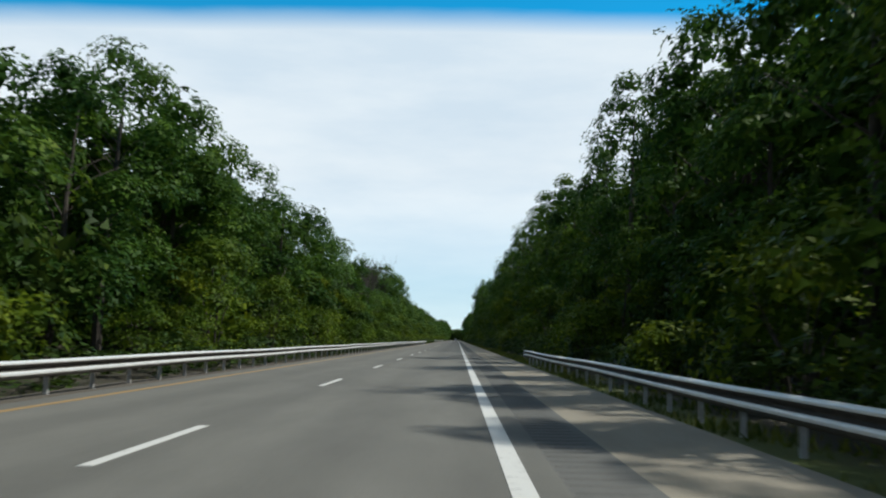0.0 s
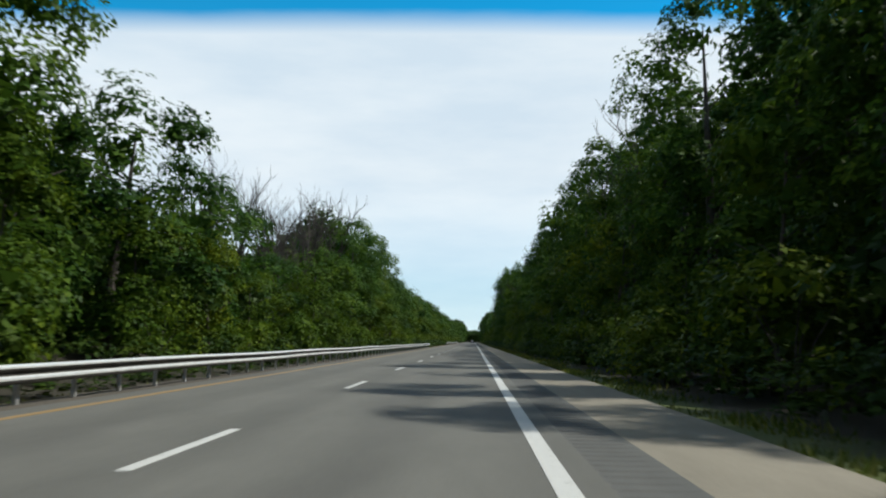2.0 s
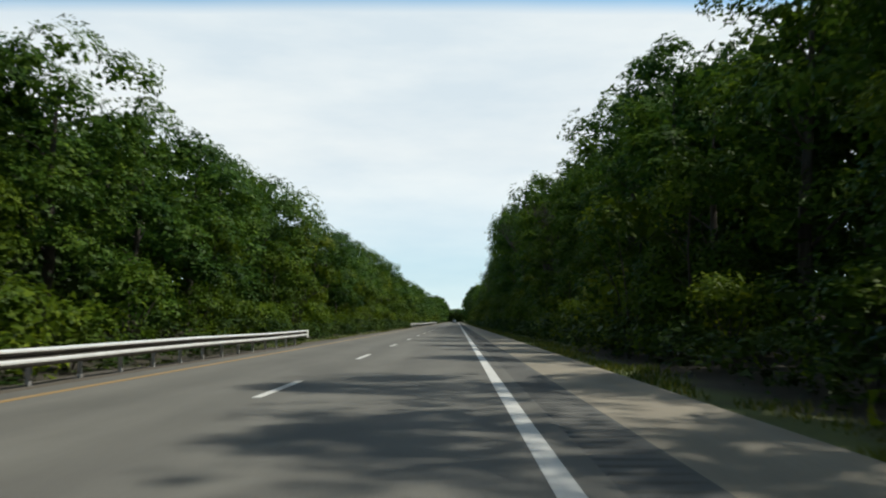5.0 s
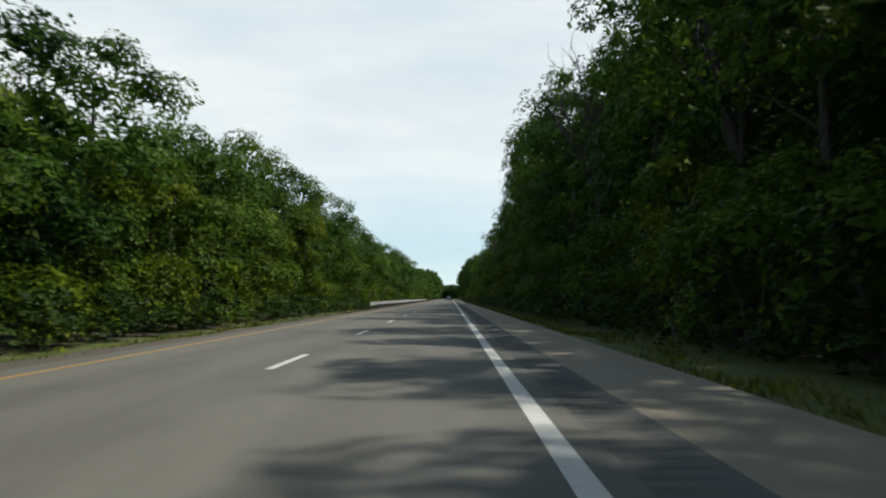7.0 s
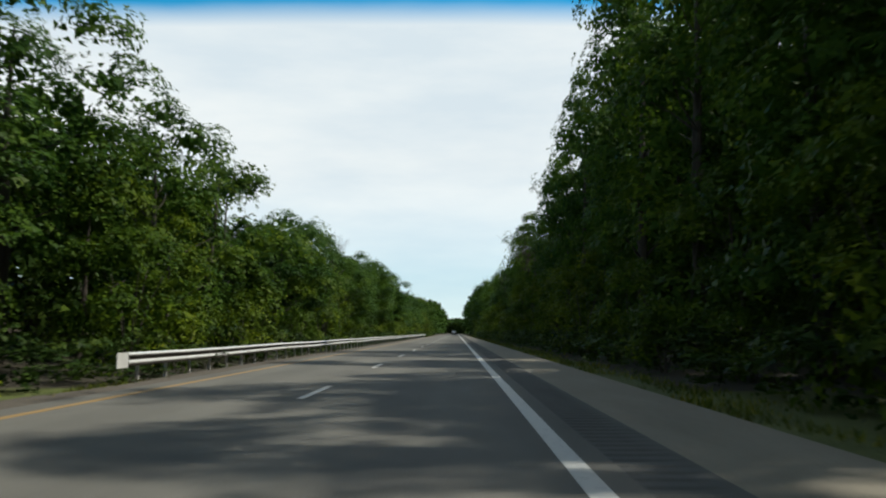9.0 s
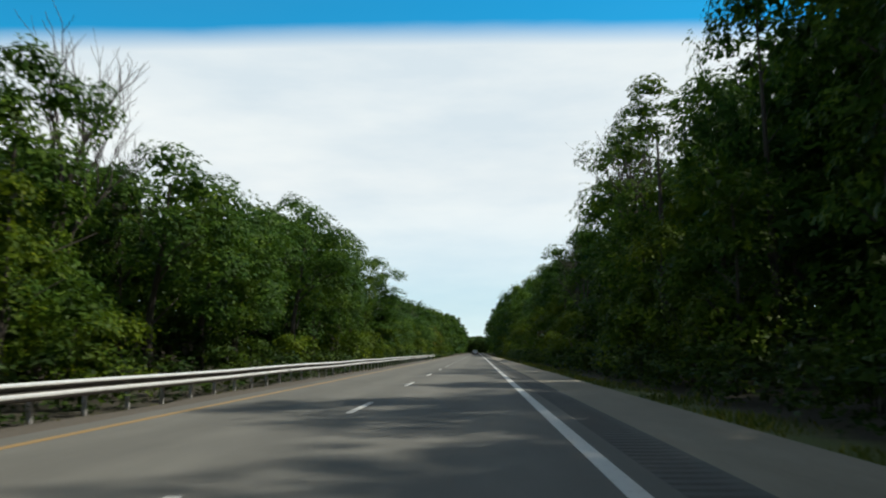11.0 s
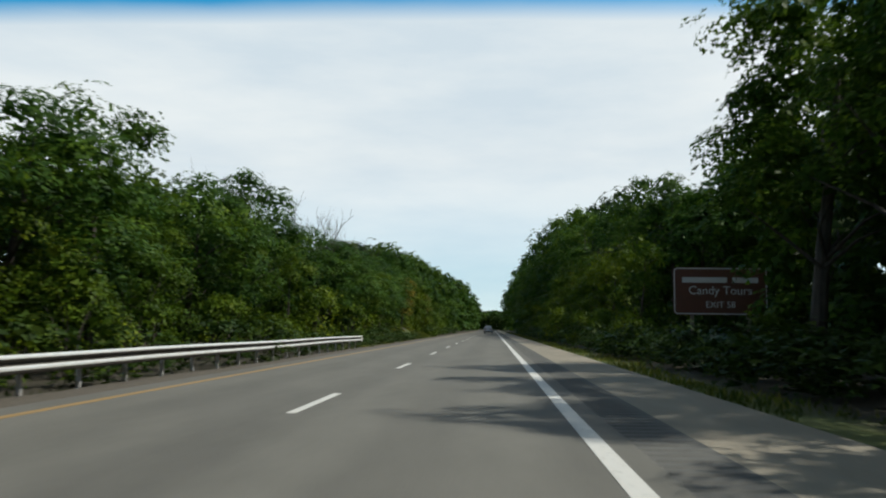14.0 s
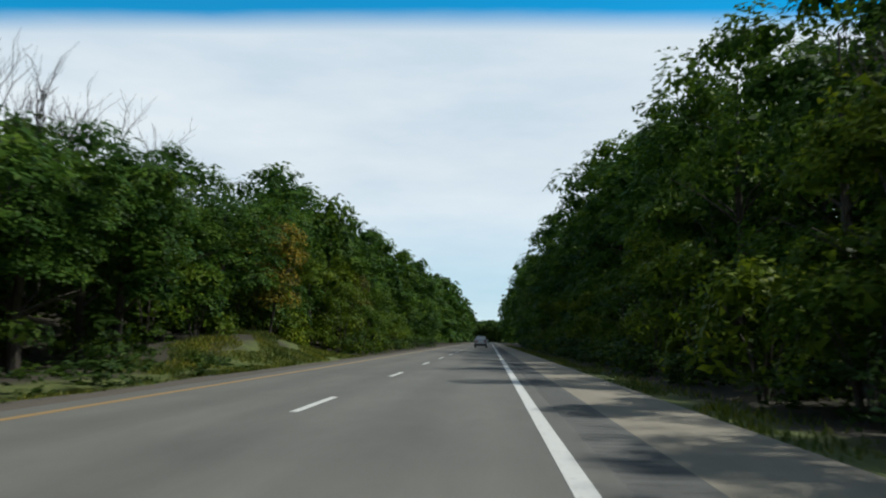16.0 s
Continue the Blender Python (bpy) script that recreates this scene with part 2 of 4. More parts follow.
def extruded(profile, y0, y1, steps=1, wave=None):
    """A closed outline of (x, z) drawn out along y."""
    bm = bmesh.new()
    rings = []
    for i in range(steps + 1):
        y = y0 + (y1 - y0) * i / steps
        dx, dz = wave(y) if wave else (0, 0)
        rings.append([bm.verts.new((x + dx, y, z + dz)) for x, z in profile])
    for a, b in zip(rings, rings[1:]):
        for k in range(len(profile)):
            j = (k + 1) % len(profile)
            bm.faces.new((a[k], a[j], b[j], b[k]))
    bm.faces.new(rings[0])
    bm.faces.new(rings[-1][::-1])
    bmesh.ops.recalc_face_normals(bm, faces=bm.faces)
    return bm


def tube(bm, pts, radii, sides=6):
    """A tapered limb through the points."""
    rings = []
    for i, p in enumerate(pts):
        a = pts[max(0, i - 1)]
        c = pts[min(len(pts) - 1, i + 1)]
        d = (c - a).normalized()
        u = d.cross(Vector((0.31, 0.95, 0.05))).normalized()
        w = d.cross(u)
        rings.append([bm.verts.new(p + (u * math.cos(6.2832 * k / sides) + w * math.sin(6.2832 * k / sides)) * radii[i]) for k in range(sides)])
    for a, b in zip(rings, rings[1:]):
        for k in range(sides):
            j = (k + 1) % sides
            bm.faces.new((a[k], a[j], b[j], b[k]))
    bm.faces.new(rings[-1])


def tri_mesh(name, v, f, mat):
    me = bpy.data.meshes.new(name)
    me.vertices.add(len(v))
    me.vertices.foreach_set("co", np.ascontiguousarray(v, dtype=np.float32).ravel())
    me.loops.add(len(f) * 3)
    me.loops.foreach_set("vertex_index", np.ascontiguousarray(f, dtype=np.int32).ravel())
    me.polygons.add(len(f))
    me.polygons.foreach_set("loop_start", np.arange(len(f), dtype=np.int32) * 3)
    me.update(calc_edges=True)
    me.validate()
    me.materials.append(mat)
    return me


def sprigs(points, normals, sizes, rng, slim=0.72):
    """The smallest leaves: one slim triangle each."""
    n = len(points)
    nn = normals / np.maximum(np.linalg.norm(normals, axis=1, keepdims=True), 1e-6)
    u = np.cross(nn, rng.normal(size=(n, 3)))
    u /= np.maximum(np.linalg.norm(u, axis=1, keepdims=True), 1e-6)
    w = np.cross(nn, u)
    s = sizes[:, None]
    v = np.stack([points - u * s * 0.5, points + u * s * 0.3 + w * s * 0.5 * slim, points + u * s * 0.5 - w * s * 0.5 * slim], axis=1).reshape(-1, 3)
    return v, np.arange(n * 3).reshape(-1, 3)


def crown_leaves(seed, height, base, radius, lumps, sprays, per, size, lump=1.25, dome=0.5, open_side=0.7, core=52, frond=False):
    """The leaves of a crown. Boughs bulge apart from one another with shaded gaps between them; each carries sprays of leaves
    that lie like shingles over its outer and upper side. The crown is fuller towards +x and -y (the open side)."""
    rng = np.random.default_rng(seed)
    hearts = []
    wave = rng.uniform(0, 6.28, 3)
    for c in range(lumps):
        best, gap = None, -1.0
        for k in range(7):
            q = (0.95, 0.86, 0.82, 0.76)[c] if c < 4 else rng.uniform(0.0, 0.9)
            a = rng.uniform(0, 6.2832) if rng.uniform() > open_side else rng.normal(-0.6, 0.95)
            over = max(0.0, (q - dome) / (1 - dome))
            prof = radius * math.sqrt(max(0.0, 1 - over ** 2.6)) * (0.8 + 0.2 * min(1.0, q / 0.3))
            prof *= 1 + 0.14 * math.sin(2 * a + wave[0] + 4 * q) + 0.1 * math.sin(3 * a + wave[1] - 7 * q)
            r = max(0.3, prof - 0.8 * lump) * rng.uniform(0.45, 1.0)
            p = np.array([math.cos(a) * r, math.sin(a) * r, base + lump * 0.5 + (height - base - lump * 1.1) * q])
            d = min((np.linalg.norm((p - h) * np.array([1, 1, 1.3])) for h in hearts), default=9.0)
            if d > gap:
                best, gap = p, d
        hearts.append(best)
    pts, nrm, siz = [], [], []
    up = np.array([0.0, 0.0, 1.0])
    for heart in hearts:
        out = np.array([heart[0], heart[1], 0.0])
        out /= max(0.3, np.linalg.norm(out))
        rl = lump * rng.uniform(0.72, 1.3)
        shape = np.array([1.0, 1.0, rng.uniform(0.55, 0.8)])
        for k in range(sprays):
            o = rng.normal(size=3)
            o /= np.linalg.norm(o)
            while o @ out < -0.35 or o[2] < -0.3:
                o = rng.normal(size=3)
                o /= np.linalg.norm(o)
            far = rng.uniform(1.05, 1.2) if rng.uniform() < 0.1 else rng.uniform(0.72, 1.05)
            centre = heart + o * shape * rl * far
            centre[2] -= 0.22 * rl * (o[0] ** 2 + o[1] ** 2)
            n = o * 0.8 + up * 0.5 + rng.normal(size=3) * 0.22
            n /= np.linalg.norm(n)
            u = np.cross(n, rng.normal(size=3))
            u /= np.linalg.norm(u)
            w = np.cross(n, u)
            if frond:
                # leaflets in two rows along an arching stalk
                x = np.linspace(0.0, 1.0, per) * 0.9 - 0.15
                y = np.where(np.arange(per) % 2 == 0, 1.0, -1.0) * 0.15 * (1.1 - 0.5 * np.abs(np.linspace(-0.3, 1.0, per)))
            else:
                rr, th = 0.42 * np.sqrt(rng.uniform(0.02, 1.0, per)), rng.uniform(0, 6.2832, per)
                x, y = rr * np.cos(th), rr * np.sin(th)
            p = centre + x[:, None] * u + y[:, None] * w - (0.45 * (x * x + y * y) + rng.uniform(-0.07, 0.07, per))[:, None] * n
            pts.append(p)
            nrm.append(n + (x[:, None] * u + y[:, None] * w) * 0.5 + rng.normal(size=(per, 3)) * 0.22)
            siz.append(rng.uniform(0.7, 1.3, per) * size)
        d = rng.normal(size=(core, 3))
        d /= np.linalg.norm(d, axis=1, keepdims=True)
        pts.append(heart * np.array([0.87, 0.87, 1.0]) + d * shape * rl * rng.uniform(0.1, 0.78, core)[:, None])
        nrm.append(d + rng.normal(size=(core, 3)) * 0.4)
        siz.append(rng.uniform(0.8, 1.2, core) * max(0.38, size * 1.9))
    p = np.concatenate(pts)
    top = np.partition(p[:, 2], -per * 3)[-per * 3]
    p[:, 2] = np.where(p[:, 2] > base, base + (p[:, 2] - base) * (height - base) / (top - base), p[:, 2])
    p[:, 2] = np.where(p[:, 2] < 0.03, 0.03 + 0.5 * np.abs(p[:, 2] - 0.03), p[:, 2])
    return sprigs(p, np.concatenate(nrm), np.concatenate(siz), rng)


def trunk_mesh(seed, height, base, radius, girth):
    rng = random.Random(seed)
    bm = bmesh.new()
    top = Vector((rng.uniform(-0.5, 0.5), rng.uniform(-0.5, 0.5), height * 0.86))
    stem = [Vector((0, 0, -0.3)), Vector((0.05, 0.03, 0.4)), top * 0.35 + Vector((rng.uniform(-0.2, 0.2), rng.uniform(-0.2, 0.2), 0)), top * 0.65, top]
    tube(bm, stem, [girth * 1.4, girth, girth * 0.8, girth * 0.5, 0.03], 8)
    for i in range(9):
        q = rng.uniform(0.25, 0.8)
        start = top * q
        a = rng.uniform(0, 6.28)
        reach = radius * rng.uniform(0.5, 0.9) * (1.1 - q * 0.6)
        mid = start + Vector((math.cos(a) * reach * 0.5, math.sin(a) * reach * 0.5, reach * 0.45))
        end = start + Vector((math.cos(a + 0.2) * reach, math.sin(a + 0.2) * reach, reach * 0.75))
        tube(bm, [start, mid, end], [girth * 0.42 * (1.1 - q), girth * 0.25 * (1.1 - q), 0.015], 5)
    return bm


# ---- ground, road and markings ----
Y0, Y1 = -60.0, 985.0  # the straight that is in view
LANE, EDGE_X, YELLOW_X = 3.66, 0.0, -6.91
LEFT_PAVE, SEAM, RIGHT_PAVE = -7.55, 1.08, 2.78


def ground_height(x, y):
    away = max(0.0, x - RIGHT_PAVE, LEFT_PAVE - x)
    h = -0.05 - 0.10 * min(1.0, away / 1.5)
    if away > 2:
        h += 0.25 * (noise.noise((x * 0.15, y * 0.15, 0)) + 0.3) * min(1, (away - 2) / 3)
    if x < LEFT_PAVE:  # a grassy bank on the far side, near the end of the walk
        k = math.exp(-((y - 538) / 10) ** 2)
        h += 1.3 * k * min(1.0, max(0.0, (away - 0.8) / 3.2))
    # the wood climbs a low slope behind the first trees
    h += min(5.0, 0.4 * max(0.0, away - (10.8 if x < 0 else 13.2)))
    return h


def build_ground():
    bm = bmesh.new()
    xs = [-3000, -600, -150, -60, -40, -30, -24, -20, -17, -15, -13.5, -12.2, -11, -10, -9.2, -8.6, -8.1, LEFT_PAVE, -5, 0, RIGHT_PAVE, 3.2, 3.8, 4.5, 5.5, 7, 9, 12, 16, 22, 30, 60, 150, 600, 3000]
    ys = [-3000, -600, -120] + [-60 + 6 * i for i in range(150)] + [880, 1000, 1200, 1800, 3000]
    grid = [[bm.verts.new((x, y, ground_height(x, y))) for x in xs] for y in ys]
    for a, b in zip(grid, grid[1:]):
        for i in range(len(xs) - 1):
            bm.faces.new((a[i], a[i + 1], b[i + 1], b[i]))
    for f in bm.faces:
        f.smooth = True
    return tagged(link_mesh("ground", bm, GROUND), "grassy verge and brown woodland floor beside the road", "ground", kind="structure")


build_ground()


def slab(name, x0, x1, mat, label, top=0.0):
    bm = extruded([(x0, -0.25), (x1, -0.25), (x1, top), (x0, top)], Y0, Y1, 40)
    return tagged(link_mesh(name, bm, mat), label, "road", kind="structure")


slab("road", LEFT_PAVE, 0.36, ASPHALT, "worn grey two-lane carriageway of a divided highway")
slab("pavement_shoulder", SEAM, RIGHT_PAVE, PALE_SHOULDER, "pale worn paved shoulder beside the driving lane", -0.004)


def gravel_edge():
    """The loose brown gravel between the paving and the grass of the median."""
    bm = bmesh.new()
    rows = []
    for i in range(720):
        y = -40 + i * 1.42
        rows.append([bm.verts.new((x + noise.noise((x, y * 0.4, 2)) * w, y, z + noise.noise((x * 3, y * 1.7, 5)) * 0.02)) for x, z, w in ((LEFT_PAVE + 0.02, -0.03, 0.0), (-7.8, 0.0, 0.05), (-8.15, -0.015, 0.1), (-8.5, -0.03, 0.3), (-8.8, -0.15, 0.3))])
    for a, b in zip(rows, rows[1:]):
        for k in range(4):
            f = bm.faces.new((a[k], b[k], b[k + 1], a[k + 1]))
            f.smooth = True
    bmesh.ops.recalc_face_normals(bm, faces=bm.faces)
    return tagged(link_mesh("pavement_gravel_edge", bm, GRAVEL), "loose brown gravel strip along the median edge", "gravel", kind="structure")


gravel_edge()


def rumble_strip():
    """The dark seam between lane and shoulder with a row of milled grooves."""
    bm = bmesh.new()
    near0, near1 = 0.40, 0.80
    ys, zs = [Y0], [0.0]
    y = 0.0
    while y < 620:
        for dy, dz in ((0.0, 0.0), (0.035, -0.016), (0.135, -0.016), (0.17, 0.0)):
            ys.append(y + dy)
            zs.append(dz)
        y += 0.33
    ys.append(Y1)
    zs.append(0.0)
    v = [[bm.verts.new((x, yy, zz if 0 < i < 3 else -0.001)) for i, x in enumerate((0.36, near0, near1, SEAM))] for yy, zz in zip(ys, zs)]
    for a, b in zip(v, v[1:]):
        for i in range(3):
            bm.faces.new((a[i], a[i + 1], b[i + 1], b[i]))
    return tagged(link_mesh("pavement_rumble_strip", bm, DARK_ASPHALT), "dark asphalt strip with milled rumble grooves along the shoulder", "rumble strip", kind="structure")


rumble_strip()


def line(name, x, width, mat, label):
    bm = extruded([(x - width / 2, 0.0), (x + width / 2, 0.0), (x + width / 2, 0.005), (x - width / 2, 0.005)], Y0, Y1, 60, lambda y: (0.008 * math.sin(y * 0.7) + 0.006 * math.sin(y * 0.23), 0))
    return tagged(link_mesh(name, bm, mat), label, "road marking", kind="structure")


line("trim_edge_line", EDGE_X, 0.20, WHITE_PAINT, "solid white painted edge line, lightly worn")
line("trim_median_line", YELLOW_X, 0.16, YELLOW_PAINT, "solid faded yellow painted line along the median side")
dash = tagged(link_mesh("lane_dash", box(-0.065, 0.065, 0, 3.3, 0.0, 0.005), WHITE_PAINT), "white painted lane dash, lightly worn", "road marking", "lane dashes")
dash.matrix_basis = pose(-LANE, -0.1, 0)
for i in range(-2, 80):
    if i:
        copy_thing(dash, pose(-LANE, 12.19 * i - 0.1, 0))


# ---- guardrails ----
def w_beam(x, top, face, y0, y1, fold):
    """A folded strip of a guardrail beam whose front looks to +x (face 1) or -x (face -1)."""
    front = [(x + face * a, top + b) for a, b in fold]
    back = [(px - face * 0.008, pz) for px, pz in front[::-1]]
    return extruded(front + back, y0, y1, max(1, int((y1 - y0) / 4)), lambda y: (0.02 * math.sin(y * 0.21), 0.012 * math.sin(y * 0.33 + 1)))


def end_plate(x, top, face, y, way):
    """A flared end shoe closing the beam."""
    bm = bmesh.new()
    outline = [(0.0, top + 0.01), (0.55, top + 0.02), (0.55, top - 0.33), (0.0, top - 0.32)]
    a = [bm.verts.new((x + face * (0.085 - 0.05 * s), y + way * s, z)) for s, z in outline]
    b = [bm.verts.new((x + face * (0.076 - 0.05 * s), y + way * s, z)) for s, z in outline]
    for k in range(4):
        j = (k + 1) % 4
        bm.faces.new((a[k], a[j], b[j], b[k]))
    bm.faces.new(a)
    bm.faces.new(b[::-1])
    bmesh.ops.recalc_face_normals(bm, faces=bm.faces)
    return bm


def guardrail(x, top, face, y0, y1, label, ends):
    rail = tagged(new("guardrail"), label, "guardrail", "roadside guardrails")
    rail.location = (x, y0, 0)
    here = Matrix.Translation((-x, -y0, 0))

    def own(name, bm, mat, words=""):
        bm.transform(here)
        return part(name, bm, mat, rail, words)

    # ridges are bright; the fold between and lower lip hold painted shade and stain
    own("ridge", w_beam(x, top, face, y0, y1, [(0.012, 0.004), (0.045, 0.0), (0.07, -0.010), (0.086, -0.026), (0.09, -0.044), (0.087, -0.058)]), GALVANISED, "bright galvanised upper ridge")
    own("fold", w_beam(x, top, face, y0, y1, [(0.085, -0.060), (0.03, -0.096), (0.006, -0.118), (0.0, -0.13), (0.006, -0.142), (0.03, -0.154), (0.058, -0.166)]), SHADED_STAINED_STEEL, "fold of the beam, dark with painted shade and stain")
    own("ridge", w_beam(x, top, face, y0, y1, [(0.06, -0.168), (0.078, -0.182), (0.088, -0.202), (0.09, -0.22), (0.088, -0.236)]), GALVANISED, "bright galvanised lower ridge")
    own("lip", w_beam(x, top, face, y0, y1, [(0.086, -0.238), (0.07, -0.275), (0.045, -0.3), (0.03, -0.306)]), SHADED_STAINED_STEEL, "lower lip of the beam, dark with painted shade and stain")
    for y, way in ends:
        own("end_shoe", end_plate(x, top, face, y, way), GALVANISED, "flared steel end plate")
    first_post, first_block = None, None
    y = y0 + 1.17
    while y < y1 - 0.2:
        if first_post is None:
            bm = bmesh.new()
            back = x - face * 0.16
            for a, b, c, d in ((-0.036, 0.036, -0.006, 0.0), (-0.036, 0.036, 0.06, 0.066), (-0.004, 0.004, 0.0, 0.06)):
                add_box(bm, back - 0.03 + c, back - 0.03 + d, y + a, y + b, -0.6, top - 0.03)
            first_post = own("post", bm, POST_STEEL)
            bm = bmesh.new()
            lo, hi = sorted((x - face * 0.108, x - face * 0.012))
            add_box(bm, lo, hi, y - 0.05, y + 0.05, top - 0.28, top - 0.03, 0.012)
            first_block = own("spacer_block", bm, WEATHERED_POST)
            start = y
        else:
            for source in (first_post, first_block):
                o = new(source.name.split(".")[0], source.data)
                o.parent = rail
                o.location = (0, y - start, 0)
        y += 1.905
    return rail


guardrail(-7.78, 0.648, 1, -30.0, 209.0, "long galvanised guardrail on steel posts along the median", [(209.0, 1)])
guardrail(-8.42, 0.642, 1, 309.0, 486.0, "galvanised guardrail on steel posts, ending in a flared plate", [(486.0, 1), (309.0, -1)])
guardrail(3.12, 0.61, -1, -30.0, 61.5, "shaded galvanised guardrail on steel posts behind the shoulder", [(61.5, 1)])


# ---- trees ----
# how high the front row stands, every 8 m along the road from y = 28
HEIGHT_L = [9.9, 10.3, 10.5, 13.8, 13.4, 12.6, 11.4, 12.7, 11.7, 11.7, 10.0, 9.1, 8.8, 6.3, 7.4, 8.9, 13.2, 14.2, 15.7, 14.1, 15.3, 12.3, 9.7, 10.2, 10.9, 11.4, 13.0, 10.4, 9.3, 10.4, 8.7, 10.5, 12.4, 10.5, 13.7, 9.3, 13.4, 10.5, 10.0, 10.9, 8.8, 10.8, 10.4, 9.0, 9.0, 8.1, 10.2, 11.2, 13.5, 11.2, 14.5, 12.9, 11.7, 8.7, 7.2, 9.2, 7.6, 9.1, 8.7, 7.8, 7.8, 8.4, 7.7, 8.4, 8.3, 10.5, 12.9, 12.6, 12.1, 13.3, 12.5, 14.6, 11.9, 14.6]
HEIGHT_R = [13.0, 14.0, 12.0, 14.7, 14.4, 18.3, 15.8, 12.1, 15.6, 18.5, 14.7, 20.1, 16.7, 12.9, 17.7, 19.2, 18.0, 15.8, 17.6, 13.3, 18.2, 16.9, 12.5, 16.1, 16.6, 16.0, 16.0, 16.5, 14.9, 16.0, 16.1, 23.1, 19.7, 21.6, 19.6, 21.8, 17.1, 22.6, 20.9, 28.0, 19.4, 23.5, 19.4, 19.9, 18.3, 13.8, 17.2, 18.4, 12.8, 14.9, 11.8, 12.2, 15.9, 11.1, 9.9, 14.0, 10.3, 10.6, 9.8, 10.7, 11.2, 11.9, 13.3, 13.4, 15.8, 16.1, 17.3, 19.3, 18.7, 22.7, 16.6, 19.3, 18.6, 19.2]
ROW_X = {-1: -14.5, 1: 9.8}


# dark hollows under the boughs on the far side, free of undergrowth
HOLLOWS = ((155, 166), (351, 362), (377, 387), (395, 407), (418, 436))


def hollow(side, y):
    return side < 0 and any(a < y < b for a, b in HOLLOWS)


def height_at(side, y):
    table = HEIGHT_L if side < 0 else HEIGHT_R
    return float(np.interp(y, [28 + 8 * i for i in range(len(table))] + [1200], table + [15.0 if side < 0 else 20.0]))


TREE_H = 14.0
SIGN_Y = 484.0
rng = random.Random(7)


def leafy_tree(name, seed, height, base, rad, lumps, sprays, per, size, mat, girth, dome=0.5, lump=1.25, frond=False, core=52):
    tree = new(name)
    v, f = crown_leaves(seed, height, base, rad, lumps, sprays, per, size, lump, dome, core=core, frond=frond)
    crown = new("crown", tri_mesh("crown", v, f, mat))
    crown.parent = tree
    part("trunk", trunk_mesh(seed + 50, height, base, rad, girth), BARK, tree)
    return tree


def set_out(protos, labels, category, group, used, k, m):
    if k in used:
        t = copy_thing(protos[k], m)
    else:
        t = protos[k]
        t.matrix_basis = m
        used.add(k)
    return tagged(t, labels[k], category, group)


def faced(side, spread=45):
    """The turn that brings a crown's fuller side to the road."""
    return rng.uniform(-spread, spread) + (0 if side < 0 else 200)


def sky_height(side, x, y):
    """The height that keeps a tree beside or behind the front row just level with it, as seen from the road."""
    deep = abs(x - ROW_X[side])
    low = min(height_at(side, y - 4 - 2.6 * deep * k) for k in (0.0, 0.33, 0.66, 1.0))
    return 1.13 + (min(low, height_at(side, y + 4)) - 1.13) * abs(x + 0.9) / abs(ROW_X[side] + 0.9)


# height, lowest bough, spread, boughs, girth, where the dome begins, size of a bough, fronds
FORMS = {-1: ((10.0, 0.8, 3.4, 16, 0.17, 0.5, 1.25, False), (10.0, 0.7, 3.1, 15, 0.16, 0.4, 1.15, True), (10.0, 2.4, 3.8, 16, 0.18, 0.6, 1.35, False),
              (14.0, 3.2, 3.8, 19, 0.22, 0.55, 1.45, False), (14.0, 1.4, 3.3, 20, 0.20, 0.45, 1.35, False), (14.0, 4.0, 4.2, 19, 0.25, 0.6, 1.5, False)),
         1: ((13.0, 1.0, 3.3, 17, 0.20, 0.5, 1.4, False), (13.0, 0.8, 2.9, 16, 0.18, 0.4, 1.3, False), (13.0, 1.3, 3.6, 18, 0.22, 0.6, 1.5, False),
             (19.0, 1.4, 3.6, 25, 0.28, 0.6, 1.6, False), (19.0, 1.2, 3.2, 24, 0.26, 0.5, 1.5, False), (19.0, 1.6, 3.9, 26, 0.30, 0.65, 1.7, False))}
# the trees on the sunny side show their leaves most finely
tall = {side: [leafy_tree("tree", (100 if side < 0 else 110) + i, height, low_bough, spread, boughs, 34 if side < 0 else 28, 13 if side < 0 else 11, 0.20 if side < 0 else 0.225, LEAF, girth, dome, lump, frond, 52 if side < 0 else 64) for i, (height, low_bough, spread, boughs, girth, dome, lump, frond) in enumerate(FORMS[side])] for side in (-1, 1)}
tall_labels = ["broad-leaved green tree in full leaf at the wood's edge", "slender green roadside tree with feathery shoots", "wide-crowned green tree above the undergrowth", "tall leafy tree clothed almost to the ground", "tall deciduous tree with an uneven crown", "tall wide-crowned tree with bulging boughs"]
# and those behind them more coarsely
FORMS[2] = FORMS[1]
tall[2] = [leafy_tree("tree", 120 + i, height, low_bough, spread, boughs, 20, 8, 0.34, LEAF, girth, dome, lump, core=44) for i, (height, low_bough, spread, boughs, girth, dome, lump, frond) in enumerate(FORMS[2])]
used = {-1: set(), 1: set(), 2: set()}


def put_tree(side, x, y, h, wide, k, leafage=None):
    z = ground_height(x, y)
    kind = leafage or side
    k = k % 3 + (3 if h > (12.0 if kind < 0 else 16.0) else 0)
    s = (h - max(0.0, z)) / FORMS[kind][k][0]
    wide *= s ** 0.5
    m = pose(x, y, z - 0.05, rng.uniform(-2, 2), rng.uniform(-2, 2), faced(side)) @ Matrix.Diagonal((wide, wide, s, 1))
    set_out(tall[kind], tall_labels, "tree", "trees lining the road", used[kind], k, m)


